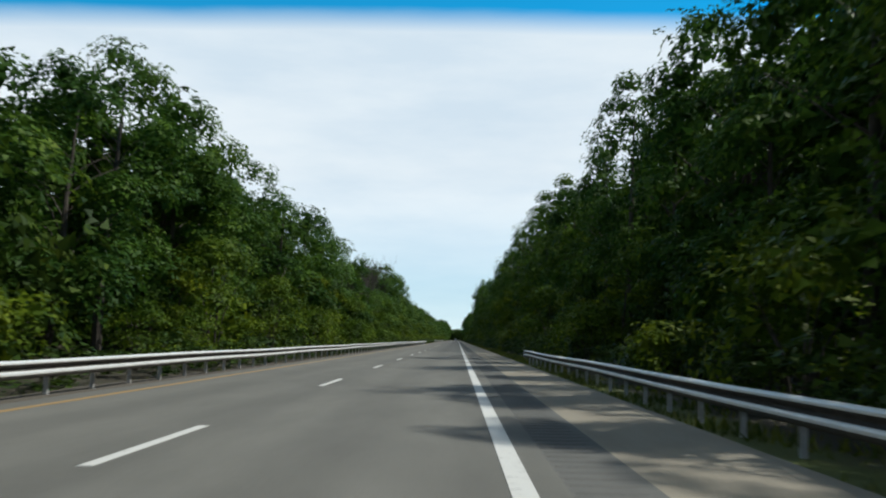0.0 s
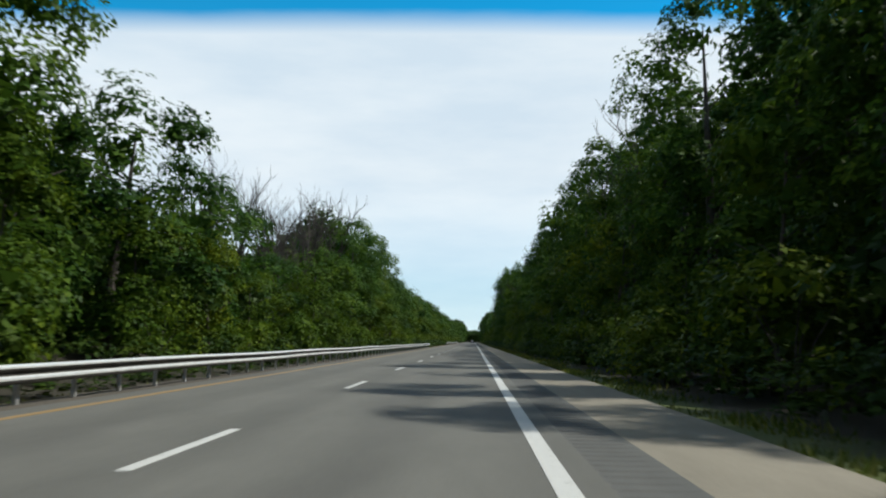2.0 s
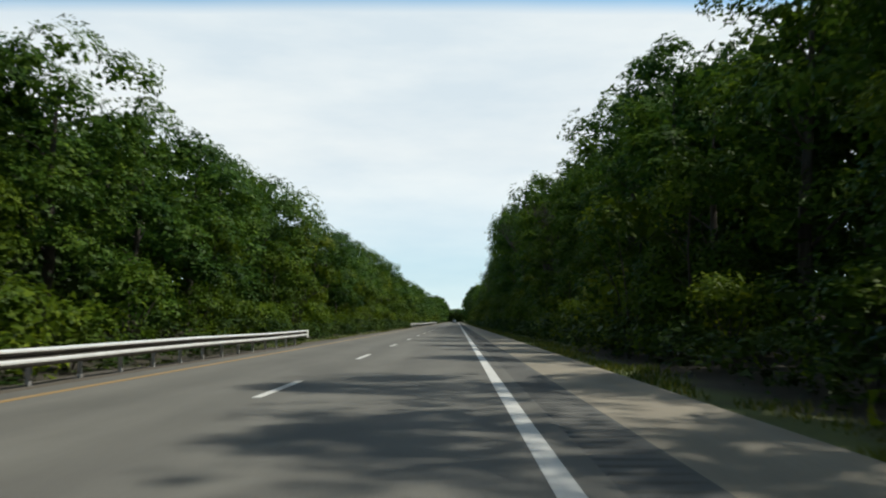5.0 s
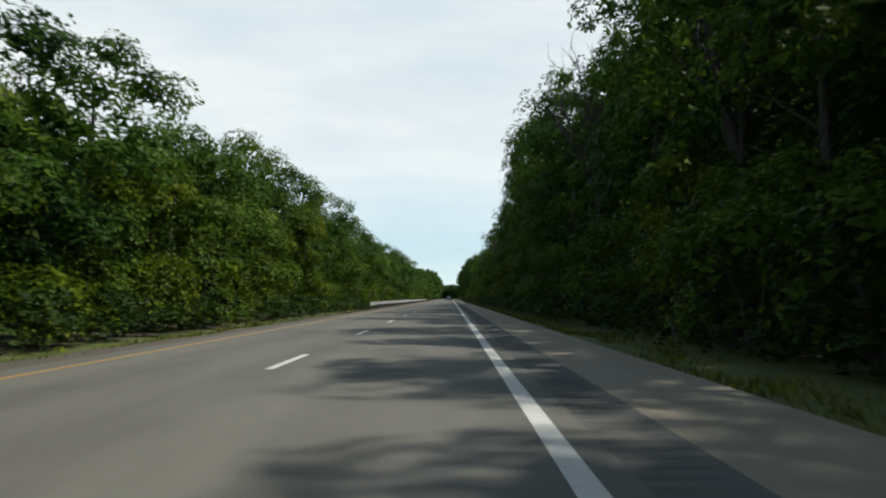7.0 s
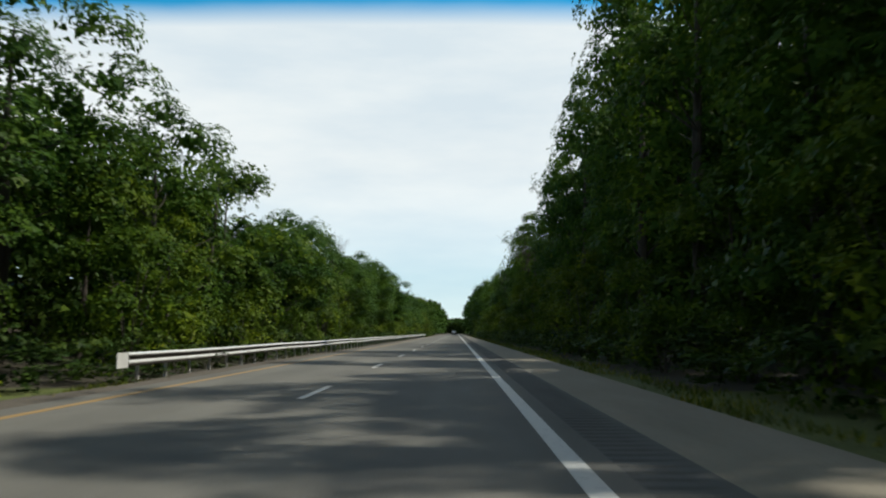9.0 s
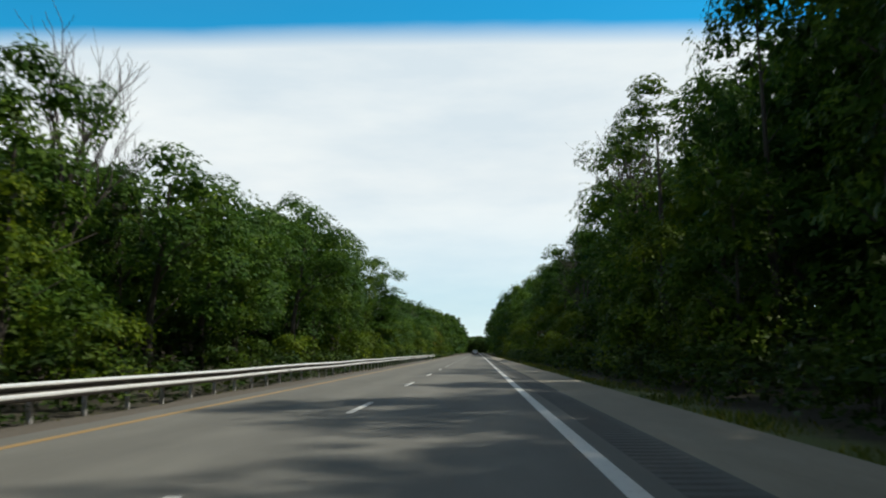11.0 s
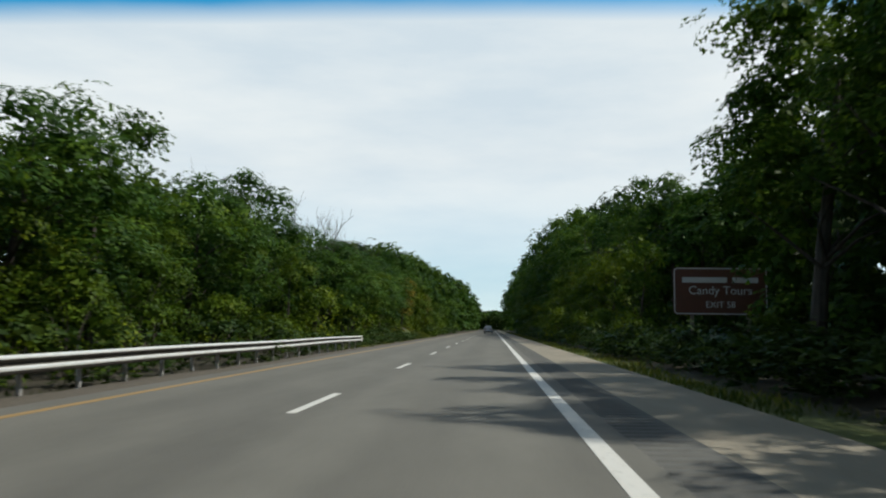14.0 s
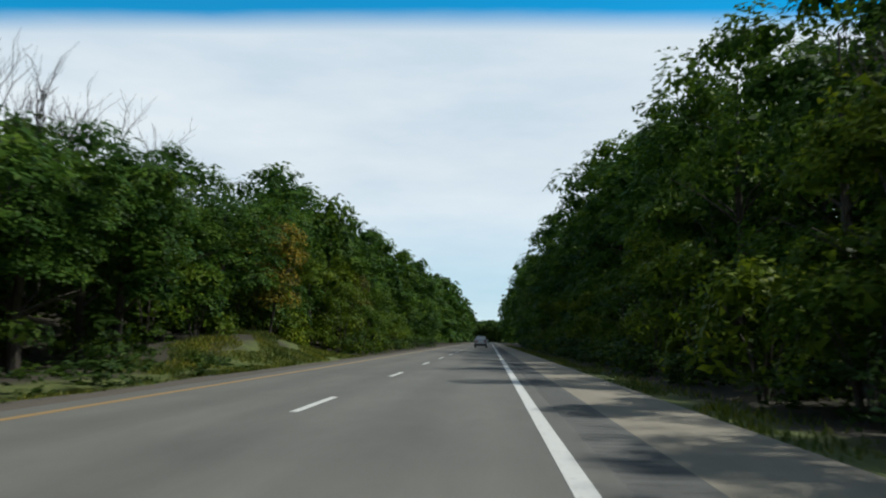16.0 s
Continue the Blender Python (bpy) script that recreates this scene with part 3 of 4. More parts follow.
for side in (-1, 1):
    # the front row
    r = random.Random(21 if side < 0 else 22)
    last = 0
    for i, h in enumerate(HEIGHT_L if side < 0 else HEIGHT_R):
        y = 28 + 8 * i + r.uniform(-1.5, 1.5)
        x, wide = ROW_X[side] + r.uniform(-1, 1) * (1.0 if side < 0 else 0.7), r.uniform(0.95, 1.15)
        last = (last + rng.choice((1, 2))) % 3
        if side > 0:
            x += 1.2 if 220 < y < 250 else -0.5 if 250 < y < 270 else -0.8 if 282 < y < 335 else 0.0
            wide *= 0.75 if 335 < y < 382 else 1.0
        if side < 0 and 440 < y < 447:
            # one leans far out over the rail
            x, y, h, wide, last = x + 1.3, y + 2.5, 12.6, wide * 1.3, 1
        if side > 0 and 449 < y < SIGN_Y + 2:
            continue
        if side > 0 and SIGN_Y < y < 511:
            far_x = x + (3.6 if y < 494 else 1.8)
            x, h = far_x, 1.13 + (h - 1.13) * (far_x + 0.9) / (x + 0.9)
        put_tree(side, x, y, h, wide, 2 if hollow(side, y) else 1 if side < 0 and 366 < y < 377 else last, 2 if y > 548 else None)
    # farther on both sides
    y = 622.0
    while y < 690:
        x = ROW_X[side] + rng.uniform(-0.8, 0.8)
        put_tree(side, x, y, height_at(side, y) * rng.uniform(0.9, 1.06), rng.uniform(1.15, 1.4), rng.randrange(3), 2)
        y += rng.uniform(7.5, 10.0)
    # a second row behind it closes the gaps
    y = 6.0
    while y < 630:
        x = (-18.4 if side < 0 else 13.6) + rng.uniform(-1.0, 1.0)
        put_tree(side, x, y, sky_height(side, x, y) * rng.uniform(0.9, 0.98), rng.uniform(1.05, 1.25), rng.randrange(3), 2)
        y += rng.uniform(8.0, 11.0)

# the tallest of the wood, whose shade reaches across both lanes
for y0, y1, h in ((264.0, 296.0, 23.0), (338.0, 380.0, 24.6)):
    y = y0
    while y < y1:
        put_tree(1, 14.4 + rng.uniform(-0.6, 0.6), y, h + rng.uniform(-1.2, 0.6), rng.uniform(0.74, 0.82), 2, 2)
        y += rng.uniform(4.6, 5.8)

# trees with a high clear trunk lean out before the sign
high = [leafy_tree("tree", 130 + i, TREE_H, 5.6, 3.6, 22, 30, 13, 0.20, LEAF, 0.24, 0.55, 1.25, core=80) for i in range(2)]
high_labels = ["tall tree with a clear trunk and overhanging crown", "high-crowned leafy tree leaning over the verge"]
used = set()
for k, x, y, h in ((0, 9.0, 453.0, 12.8), (1, 9.0, 459.5, 13.2), (0, 8.8, 466.0, 13.6)):
    m = pose(x, y, ground_height(x, y) - 0.05, 0, -3, 200 + rng.uniform(-30, 30)) @ Matrix.Diagonal((1.05, 1.05, h / TREE_H, 1))
    set_out(high, high_labels, "tree", "trees lining the road", used, k, m)

# lower trees before the tall ones
small = [leafy_tree("small_tree", 160 + i, 6.5, *p) for i, p in enumerate((
    (0.4, 2.1, 12, 20, 11, 0.15, LEAF_BUSH, 0.09, 0.5, 0.85), (0.3, 1.9, 12, 20, 11, 0.15, LEAF_BUSH, 0.08, 0.4, 0.8), (0.5, 2.4, 13, 20, 11, 0.155, LEAF_BUSH, 0.10, 0.6, 0.9)))]
small_labels = ["young bright green tree leaning out over the verge", "slim young tree in fresh leaf", "spreading young tree with dense foliage"]
used = set()
for side, axis in ((-1, -12.3), (1, 7.0)):
    y = 0.0
    while y < 600:
        x = axis + rng.uniform(-0.6, 0.6)
        skip = hollow(side, y) or (side > 0 and 451 < y < SIGN_Y + 2) or (side < 0 and 488 < y < 553)
        s = min(rng.uniform(0.75, 1.3), 0.8 * sky_height(side, x, y) / 6.5)
        if not skip:
            m = pose(x, y, ground_height(x, y) - 0.04, rng.uniform(-4, 4), rng.uniform(-4, 4), faced(side)) @ Matrix.Diagonal((s, s, s * rng.uniform(0.9, 1.15), 1))
            set_out(small, small_labels, "tree", "young trees along the verge", used, rng.randrange(3), m)
        y += rng.uniform(5.2, 9.0) * (1.0 if side < 0 else 1.4) + (rng.uniform(4.0, 9.0) if rng.random() < 0.28 else 0.0)
for k, x, y, s in ((0, 6.7, 500.5, 0.95), (2, 6.4, 505.5, 1.0), (1, 6.6, 510.5, 1.05), (0, 6.9, 516.0, 1.0)):
    m = pose(x, y, ground_height(x, y) - 0.04, 0, -4, faced(1)) @ Matrix.Diagonal((s, s, s, 1))
    set_out(small, small_labels, "tree", "young trees along the verge", used, k, m)
# boughs that hang far out over a dark hollow before the bank
used = {0, 1}
for k, x, y, h in ((0, -12.8, 494.0, 6.9), (1, -12.6, 500.5, 7.0), (0, -12.5, 507.0, 6.9), (1, -12.5, 513.0, 6.8), (0, -12.6, 519.5, 6.8), (1, -13.0, 526.0, 7.0)):
    m = pose(x, y, ground_height(x, y) - 0.05, 0, 4, faced(-1)) @ Matrix.Diagonal((0.68, 0.68, h / TREE_H, 1))
    set_out(high, high_labels, "tree", "trees lining the road", used, k, m)
gold = leafy_tree("small_tree", 180, 6.6, 1.6, 2.2, 13, 24, 12, 0.16, LEAF_GOLD, 0.09, 0.5, 0.9)
gold.matrix_basis = pose(-12.5, 543.0, ground_height(-12.5, 543.0), 0, 0, 10)
tagged(gold, "young tree with yellowing leaves beside a grassy bank", "tree", "young trees along the verge")
tagged(copy_thing(gold, pose(-12.2, 566.0, ground_height(-12.2, 566.0), 0, 0, 70) @ Matrix.Diagonal((0.9, 0.9, 1.05, 1))), "young tree turning yellow among green neighbours", "tree", "young trees along the verge")


# dead trees that stand bare among the green
def bare_tree(seed, height):
    """A trunk that forks low into steep limbs, and they again and again into a fan of fine twigs."""
    r = random.Random(seed)
    bm = bmesh.new()

    def grow(start, way, length, girth, level):
        bend = Vector((r.gauss(0, 1), r.gauss(0, 1), 0.5)) * 0.13
        one = start + (way + bend).normalized() * length * 0.36
        two = one + (way - bend * 0.6).normalized() * length * 0.34
        end = two + (way + Vector((0, 0, 0.18)) + bend * 0.4).normalized() * length * 0.3
        tube(bm, [start, one, two, end], [girth, girth * 0.84, girth * 0.7, girth * 0.5], (8, 6, 5, 3, 3, 3)[level])
        if level == 5:
            return
        for j in range((4, 3, 3, 3, 2)[level]):
            turn = Vector((r.gauss(0, 1), r.gauss(0, 1), r.uniform(-0.1, 0.5))).normalized()
            to = (way + turn * (0.36, 0.55, 0.62, 0.7, 0.8)[level] + Vector((0, 0, 0.16))).normalized()
            at = (end, two, two, one)[j] if level else (end, end, two, end)[j]
            grow(at, to, length * r.uniform(0.58, 0.8), girth * (0.6 if j < 2 else 0.46), level + 1)

    grow(Vector((0, 0, -0.3)), Vector((r.uniform(-0.06, 0.06), r.uniform(-0.06, 0.06), 1)).normalized(), 4.2, 0.19, 0)
    top = max(v.co.z for v in bm.verts)
    bmesh.ops.scale(bm, vec=(0.92, 0.92, height / top), verts=bm.verts)
    return bm


bare = []
for i in range(3):
    t = new("bare_tree")
    part("trunk", bare_tree(40 + i, 12.0), BARK, t)
    # creepers clothe the trunk up to the forks
    v, f = crown_leaves(480 + i, (7.5, 5.5, 6.5)[i], 0.2, 0.6, 14, 18, 9, 0.14, 0.5, 0.8, 0.3, 0)
    part_ob = new("creeper", tri_mesh("creeper", v, f, LEAF))
    part_ob.parent = t
    tagged(part_ob, "green creeper round the trunk")
    bare.append(t)
bare_labels = ["dead leafless tree with grey upright branches", "bare dying tree with fine forked twigs", "leafless grey tree rising above the foliage"]
used = set()
far_side = ((0, -15.0, 121.0, 11.6), (1, -15.4, 127.0, 11.6), (2, -14.6, 132.0, 11.8), (0, -14.4, 137.0, 11.2), (2, -15.6, 141.0, 13.0), (1, -15.2, 145.5, 14.2), (0, -14.8, 150.0, 15.2), (1, -14.6, 154.5, 15.6), (1, -15.0, 376.0, 12.4), (0, -15.2, 382.0, 10.8), (2, -15.0, 484.0, 10.5), (0, -15.0, 495.7, 11.1), (1, -15.0, 505.0, 11.3), (2, -15.2, 511.5, 10.5), (1, -15.0, 523.0, 10.7), (2, -15.2, 528.0, 10.5), (0, -15.0, 533.0, 10.0))
near_side = ((2, 9.0, 258.0, 17.4), (0, 9.0, 283.0, 20.2), (0, 9.0, 132.0, 19.6), (2, 9.0, 402.0, 17.6), (1, 8.6, 427.0, 12.8), (2, 9.4, 442.5, 13.2), (1, 10.2, 521.0, 11.8))
for k, x, y, h in far_side + near_side:
    w = h / 12.0
    set_out(bare, bare_labels, "dead tree", "dead trees", used, k, pose(x, y, ground_height(x, y), 0, 0, rng.uniform(0, 360)) @ Matrix.Diagonal((w, w, w, 1)))

# undergrowth at the wood's edge
bushes = []
for i, (h, rad, boughs) in enumerate(((2.4, 1.6, 7), (3.2, 1.7, 8), (1.8, 1.4, 6), (4.0, 1.8, 9))):
    v, f = crown_leaves(300 + i, h, 0.1, rad, boughs, 14, 10, 0.15, 0.72, 0.45, core=14)
    b = new("bush")
    c = new("foliage", tri_mesh("foliage", v, f, LEAF_BUSH))
    c.parent = b
    bm = bmesh.new()
    for j in range(5):
        a = j * 1.26 + i
        tube(bm, [Vector((0.05 * math.cos(a), 0.05 * math.sin(a), -0.2)), Vector((0.3 * math.cos(a), 0.3 * math.sin(a), h * 0.4)), Vector((rad * 0.5 * math.cos(a), rad * 0.5 * math.sin(a), h * 0.75))], [0.03, 0.02, 0.006], 5)
    part("stem", bm, BARK, b)
    bushes.append(b)
bush_labels = ["low leafy green bush at the edge of the wood", "tall leafy bush in front of the trees", "small green shrub beside the verge", "high thicket bush in full leaf"]
used = set()
for side, axis in ((-1, -10.8), (1, 6.0)):
    y = 0.0
    while y < 600:
        x = axis + rng.uniform(-0.6, 0.6) + (-0.5 if side < 0 and 209 < y < 312 else 0.0)
        if side < 0 and 488 < y < 553:
            x -= rng.uniform(0.7, 2.0) if y < 522 else rng.uniform(1.8, 3.2)
        s = rng.uniform(0.75, 1.25)
        if side > 0 and 449 < y < SIGN_Y:
            x, s = x + rng.uniform(-0.2, 3.0), min(s * 0.5, 0.36)
        m = pose(x, y, ground_height(x, y) - 0.03, 0, 0, faced(side, 70)) @ Matrix.Diagonal((s, s, s, 1))
        if not hollow(side, y):
            set_out(bushes, bush_labels, "bush", "undergrowth along the road", used, rng.randrange(4), m)
        y += rng.uniform(3.6, 5.2) + (rng.uniform(2.5, 6.0) if rng.random() < 0.3 else 0.0)


# the wood behind, and the far end of the straight
class Mass:
    """Gathers copies of a few crowns into one mesh."""

    def __init__(self, protos, seed):
        self.protos, self.rng, self.v, self.f, self.n = protos, np.random.default_rng(seed), [], [], 0

    def put(self, x, y, h, wide, z):
        v, f = self.protos[self.rng.integers(len(self.protos))]
        a = self.rng.uniform(0, 6.28)
        c, s = math.cos(a), math.sin(a)
        self.v.append(np.stack([(v[:, 0] * c - v[:, 1] * s) * wide + x, (v[:, 0] * s + v[:, 1] * c) * wide + y, v[:, 2] * h + z], axis=1))
        self.f.append(f + self.n)
        self.n += len(v)

    def done(self, name, mat, label, category):
        ob = new(name, tri_mesh(name, np.concatenate(self.v), np.concatenate(self.f), mat))
        return tagged(ob, label, category, kind="stuff")


def woodland():
    wood = Mass([crown_leaves(400 + i, 14.0, 0.6, r, 15, 8, 7, 0.40, 1.9, 0.55, 0.0, 10) for i, r in enumerate((3.6, 4.2, 3.2))], 5)
    for v, f in wood.protos:
        v[:, 2] /= 14.0
    far = Mass([crown_leaves(430 + i, 14.0, 0.3, r, 8, 8, 5, 0.95, 2.3, 0.55, 0.0, 8) for i, r in enumerate((3.8, 3.2))], 8)
    for v, f in far.protos:
        v[:, 2] /= 14.0
    g = wood.rng
    for side, axis in ((-1, -21.8), (1, 17.2)):
        y = -12.0
        while y < 640:
            x = axis + g.uniform(-1.5, 1.5)
            h = min(23.0, sky_height(side, x, y) * g.uniform(0.74, 0.86))
            if side < 0 and 112 < y < 157:
                h *= 0.5
            z = ground_height(x, y)
            wood.put(x, y, h - z, g.uniform(0.95, 1.25), z)
            y += g.uniform(4.2, 5.6)
        y = 690.0
        while y < 985:
            far.put((-13.8 if side < 0 else 9.8) + g.uniform(-1.5, 1.5), y, height_at(side, y) * g.uniform(0.85, 1.15), g.uniform(1.1, 1.4), 0)
            y += g.uniform(5, 7)
    # hidden rear rows of wood, added to block light from behind
    blocking_wood = Mass(far.protos, 9)
    for axis in (-25.0, -31.0, 21.0, 27.0):
        y = -14.0
        while y < 800:
            x = axis + g.uniform(-1.5, 1.5)
            blocking_wood.put(x, y, min(19.0, sky_height(-1 if axis < 0 else 1, x, y) * 0.7) - ground_height(x, y), g.uniform(1.2, 1.5), ground_height(x, y))
            y += g.uniform(5.5, 7.0)
    for x in range(-57, 58, 3):
        for row in (0, 5, 10, 15, 20, 25):
            far.put(x + g.uniform(-2, 2), 992 + row + g.uniform(-3, 3), g.uniform(10.0, 13.0), 1.9, -0.2)
    blocking_wood.done("woodland", LEAF_SHADE, "dense dark wood added behind the roadside trees to block light", "woodland")
    far.done("distant_trees", LEAF, "distant green trees closing the end of the straight", "trees")
    wood.done("woodland", LEAF_SHADE, "dense green deciduous woodland behind the roadside trees", "woodland")
    low = Mass([crown_leaves(450 + i, 3.2, 0.1, 1.8, 6, 6, 5, 0.27, 0.95, 0.5, 0.0, 8) for i in range(3)], 6)
    g = low.rng
    for side, x0, x1 in ((-1, -18.5, -12.6), (1, 7.4, 14.0)):
        y = -10.0
        while y < 640:
            x = g.uniform(x0, x1 - (3.0 if hollow(side, y) else 0.0))
            tall_one = 0.32 if side > 0 and 447 < y < SIGN_Y + 1 and x < 13.4 else 1.0
            low.put(x, y + g.uniform(-1, 1), g.uniform(0.7, 1.5) * tall_one, g.uniform(0.9, 1.3), ground_height(x, y) - 0.05)
            x = g.uniform(-10.3, -9.7) - (0.3 if 488 < y < 600 else 0.0) if side < 0 else g.uniform(4.7, 5.6)
            if not (side < 0 and 523 < y < 552):
                low.put(x, y, g.uniform(0.25, 0.5), g.uniform(0.45, 0.7), ground_height(x, y) - 0.05)
            if side > 0:
                low.put(g.uniform(4.8, 5.8), y + 1.6, g.uniform(0.3, 0.55), g.uniform(0.5, 0.75), -0.2)
            if side < 0 and (y < 209 or 309 < y < 526):
                for k in range(2):
                    low.put(g.uniform(-9.5, -8.9), y + g.uniform(-1.5, 1.5), g.uniform(0.12, 0.26), g.uniform(0.35, 0.6), -0.17)
            if side < 0 and 207 < y < 311:
                for k in range(2):
                    low.put(g.uniform(-11.0, -9.8), y + g.uniform(-1.5, 1.5), g.uniform(0.14, 0.34), g.uniform(0.4, 0.7), -0.17)
            deep = g.uniform(15.0, 20.5)
            deep = deep if side > 0 else -3.5 - deep
            low.put(deep, y, g.uniform(1.6, 2.4), g.uniform(1.6, 2.1), ground_height(deep, y) - 0.1)
            y += g.uniform(2.8, 3.8)
    for k in range(70):
        low.put(g.uniform(4.1, 7.5), g.uniform(446, 492), g.uniform(0.22, 0.42), g.uniform(0.5, 0.8), -0.2)
    for k in range(60):
        low.put(g.uniform(12.4, 17.5), g.uniform(446, 470), g.uniform(1.6, 2.6), g.uniform(1.2, 1.6), -0.1)
    for x in np.arange(-48, 49, 1.5):
        for row in (984, 990):
            low.put(x + g.uniform(-1, 1), row + g.uniform(-2, 2), g.uniform(2.0, 3.4), g.uniform(1.6, 2.2), -0.4)
    low.done("undergrowth", LEAF_SHADE, "shaded tangle of undergrowth beneath the roadside trees", "undergrowth")


woodland()


# ---- sign ----
SIGN_BROWN = plain("brown_sign_face", (0.105, 0.042, 0.026), 0.45, 0.0, 0.08, 2.0)
SIGN_WHITE = plain("white_sign_paint", (0.55, 0.55, 0.53), 0.5, 0.0, 0.05, 4.0)
SIGN_POST = plain("sign_post_timber", (0.16, 0.13, 0.10), 0.85, 0.0, 0.3, 6.0)


def rounded(w, h, r, hole=None):
    """A rounded panel in the xz plane, or a rounded frame where hole says how wide its rim is."""
    def ring(w2, h2, r2):
        pts = []
        for cx, cz, a0 in ((w2 - r2, h2 - r2, 0), (-w2 + r2, h2 - r2, 90), (-w2 + r2, -h2 + r2, 180), (w2 - r2, -h2 + r2, 270)):
            for k in range(7):
                a = radians(a0 + 15 * k)
                pts.append((cx + r2 * math.cos(a), cz + r2 * math.sin(a)))
        return pts
    bm = bmesh.new()
    outer = [bm.verts.new((x, 0, z)) for x, z in ring(w / 2, h / 2, r)]
    if hole is None:
        faces = [bm.faces.new(outer)]
    else:
        inner = [bm.verts.new((x, 0, z)) for x, z in ring(w / 2 - hole, h / 2 - hole, max(0.02, r - hole))]
        n = len(outer)
        faces = [bm.faces.new((outer[i], outer[(i + 1) % n], inner[(i + 1) % n], inner[i])) for i in range(n)]
    up = bmesh.ops.extrude_face_region(bm, geom=faces)
    bmesh.ops.translate(bm, vec=(0, 0.02 if hole is None else 0.006, 0), verts=[g for g in up["geom"] if isinstance(g, bmesh.types.BMVert)])
    bmesh.ops.recalc_face_normals(bm, faces=bm.faces)
    return bm


def lettering(words, size, x, z, parent):
    curve = bpy.data.curves.new("lettering", "FONT")
    curve.body, curve.size, curve.align_x, curve.align_y, curve.extrude = words, size, "CENTER", "CENTER", 0.003
    temp = bpy.data.objects.new("lettering", curve)
    me = bpy.data.meshes.new_from_object(temp)
    me.transform(pose(x, -0.012, z, 90, 0, 0))
    me.materials.append(SIGN_WHITE)
    bpy.data.objects.remove(temp)
    ob = new("lettering", me)
    ob.parent = parent
    return tagged(ob, "white raised letters")


def road_sign():
    w, h, mid = 4.85, 2.5, 3.2
    sign = tagged(new("road_sign"), "brown guide sign with white border on two timber posts", "road sign")
    sign.location = (8.38 + w / 2, SIGN_Y, 0)
    up = pose(0, 0, mid)

    def own(name, bm, mat, m=up, words=""):
        bm.transform(m)
        return part(name, bm, mat, sign, words)

    panel = own("panel", rounded(w, h, 0.22), SIGN_BROWN, up, "brown metal panel")
    own("border", rounded(w - 0.08, h - 0.08, 0.19, 0.055), SIGN_WHITE, pose(0, -0.008, mid), "white border line")
    # a name stands as two plain bars
    for x0, x1 in ((-1.95, 0.35), (0.62, 1.95)):
        own("bar", box(x0, x1, -0.008, 0.0, 0.44, 0.72, 0.003), SIGN_WHITE, up, "plain white bar")
    lettering("Candy Tours", 0.62, 0.0, mid + 0.02, sign)
    lettering("EXIT 58", 0.46, 0.0, mid - 0.72, sign)
    for x in (-1.45, 1.45):
        own("post", box(x - 0.09, x + 0.09, 0.03, 0.19, -0.5, mid + h / 2 - 0.1, 0.01), SIGN_POST, Matrix())


road_sign()


# ---- the car ahead ----
CAR_PAINT = plain("silver_car_paint", (0.62, 0.64, 0.66), 0.3, 0.5, 0.04, 1.0)
CAR_GLASS = plain("dark_tinted_glass", (0.02, 0.025, 0.03), 0.06, 0.0, 0.1, 1.0)
CAR_TRIM = plain("black_trim", (0.025, 0.025, 0.027), 0.6, 0.0, 0.2, 5.0)
RUBBER = plain("tyre_rubber", (0.02, 0.02, 0.02), 0.85, 0.0, 0.2, 12.0)
RED_LENS = plain("red_tail_lens", (0.35, 0.012, 0.01), 0.2, 0.0, 0.1, 6.0)
RIM_METAL = plain("alloy_rim", (0.55, 0.56, 0.57), 0.35, 0.8, 0.05, 6.0)
PLATE = plain("plate_white", (0.65, 0.66, 0.66), 0.5, 0.0, 0.05, 6.0)


def lofted(stations):
    """A body from cross-sections: (y, half-width at sill, belt and roof, z at sill, belt and roof)."""
    bm = bmesh.new()
    rings = []
    for y, w0, w1, w2, z0, z1, z2 in stations:
        pts = [(w0 * 0.9, z0), (w0, z0 + 0.12), (w1, z1), (w2, z2 - 0.06), (w2 * 0.82, z2)]
        loop = pts + [(-x, z) for x, z in pts[::-1]]
        rings.append([bm.verts.new((x, y, z)) for x, z in loop])
    for a, b in zip(rings, rings[1:]):
        for k in range(len(a)):
            j = (k + 1) % len(a)
            bm.faces.new((a[k], a[j], b[j], b[k]))
    bm.faces.new(rings[0])
    bm.faces.new(rings[-1][::-1])
    bmesh.ops.recalc_face_normals(bm, faces=bm.faces)
    bmesh.ops.bevel(bm, geom=[e for e in bm.edges if e.calc_face_angle(0) > 0.35], offset=0.04, segments=2, affect="EDGES", clamp_overlap=True)
    for f in bm.faces:
        f.smooth = True
    return bm


def wheel(car, x, y, r=0.34, w=0.22):
    tyre = bmesh.new()
    bmesh.ops.create_cone(tyre, cap_ends=True, segments=28, radius1=r, radius2=r, depth=w, matrix=pose(x, y, r, 0, 90, 0))
    bmesh.ops.bevel(tyre, geom=[e for e in tyre.edges if e.calc_face_angle(0) > 1], offset=0.04, segments=2, affect="EDGES")
    t = part("wheel", tyre, RUBBER, car, "black rubber tyre")
    rim = bmesh.new()
    side = 1 if x > 0 else -1
    bmesh.ops.create_cone(rim, cap_ends=True, segments=24, radius1=r * 0.62, radius2=r * 0.5, depth=0.04, matrix=pose(x + side * (w / 2 + 0.005), y, r, 0, 90 * side, 0))
    part("rim", rim, RIM_METAL, t, "alloy rim")


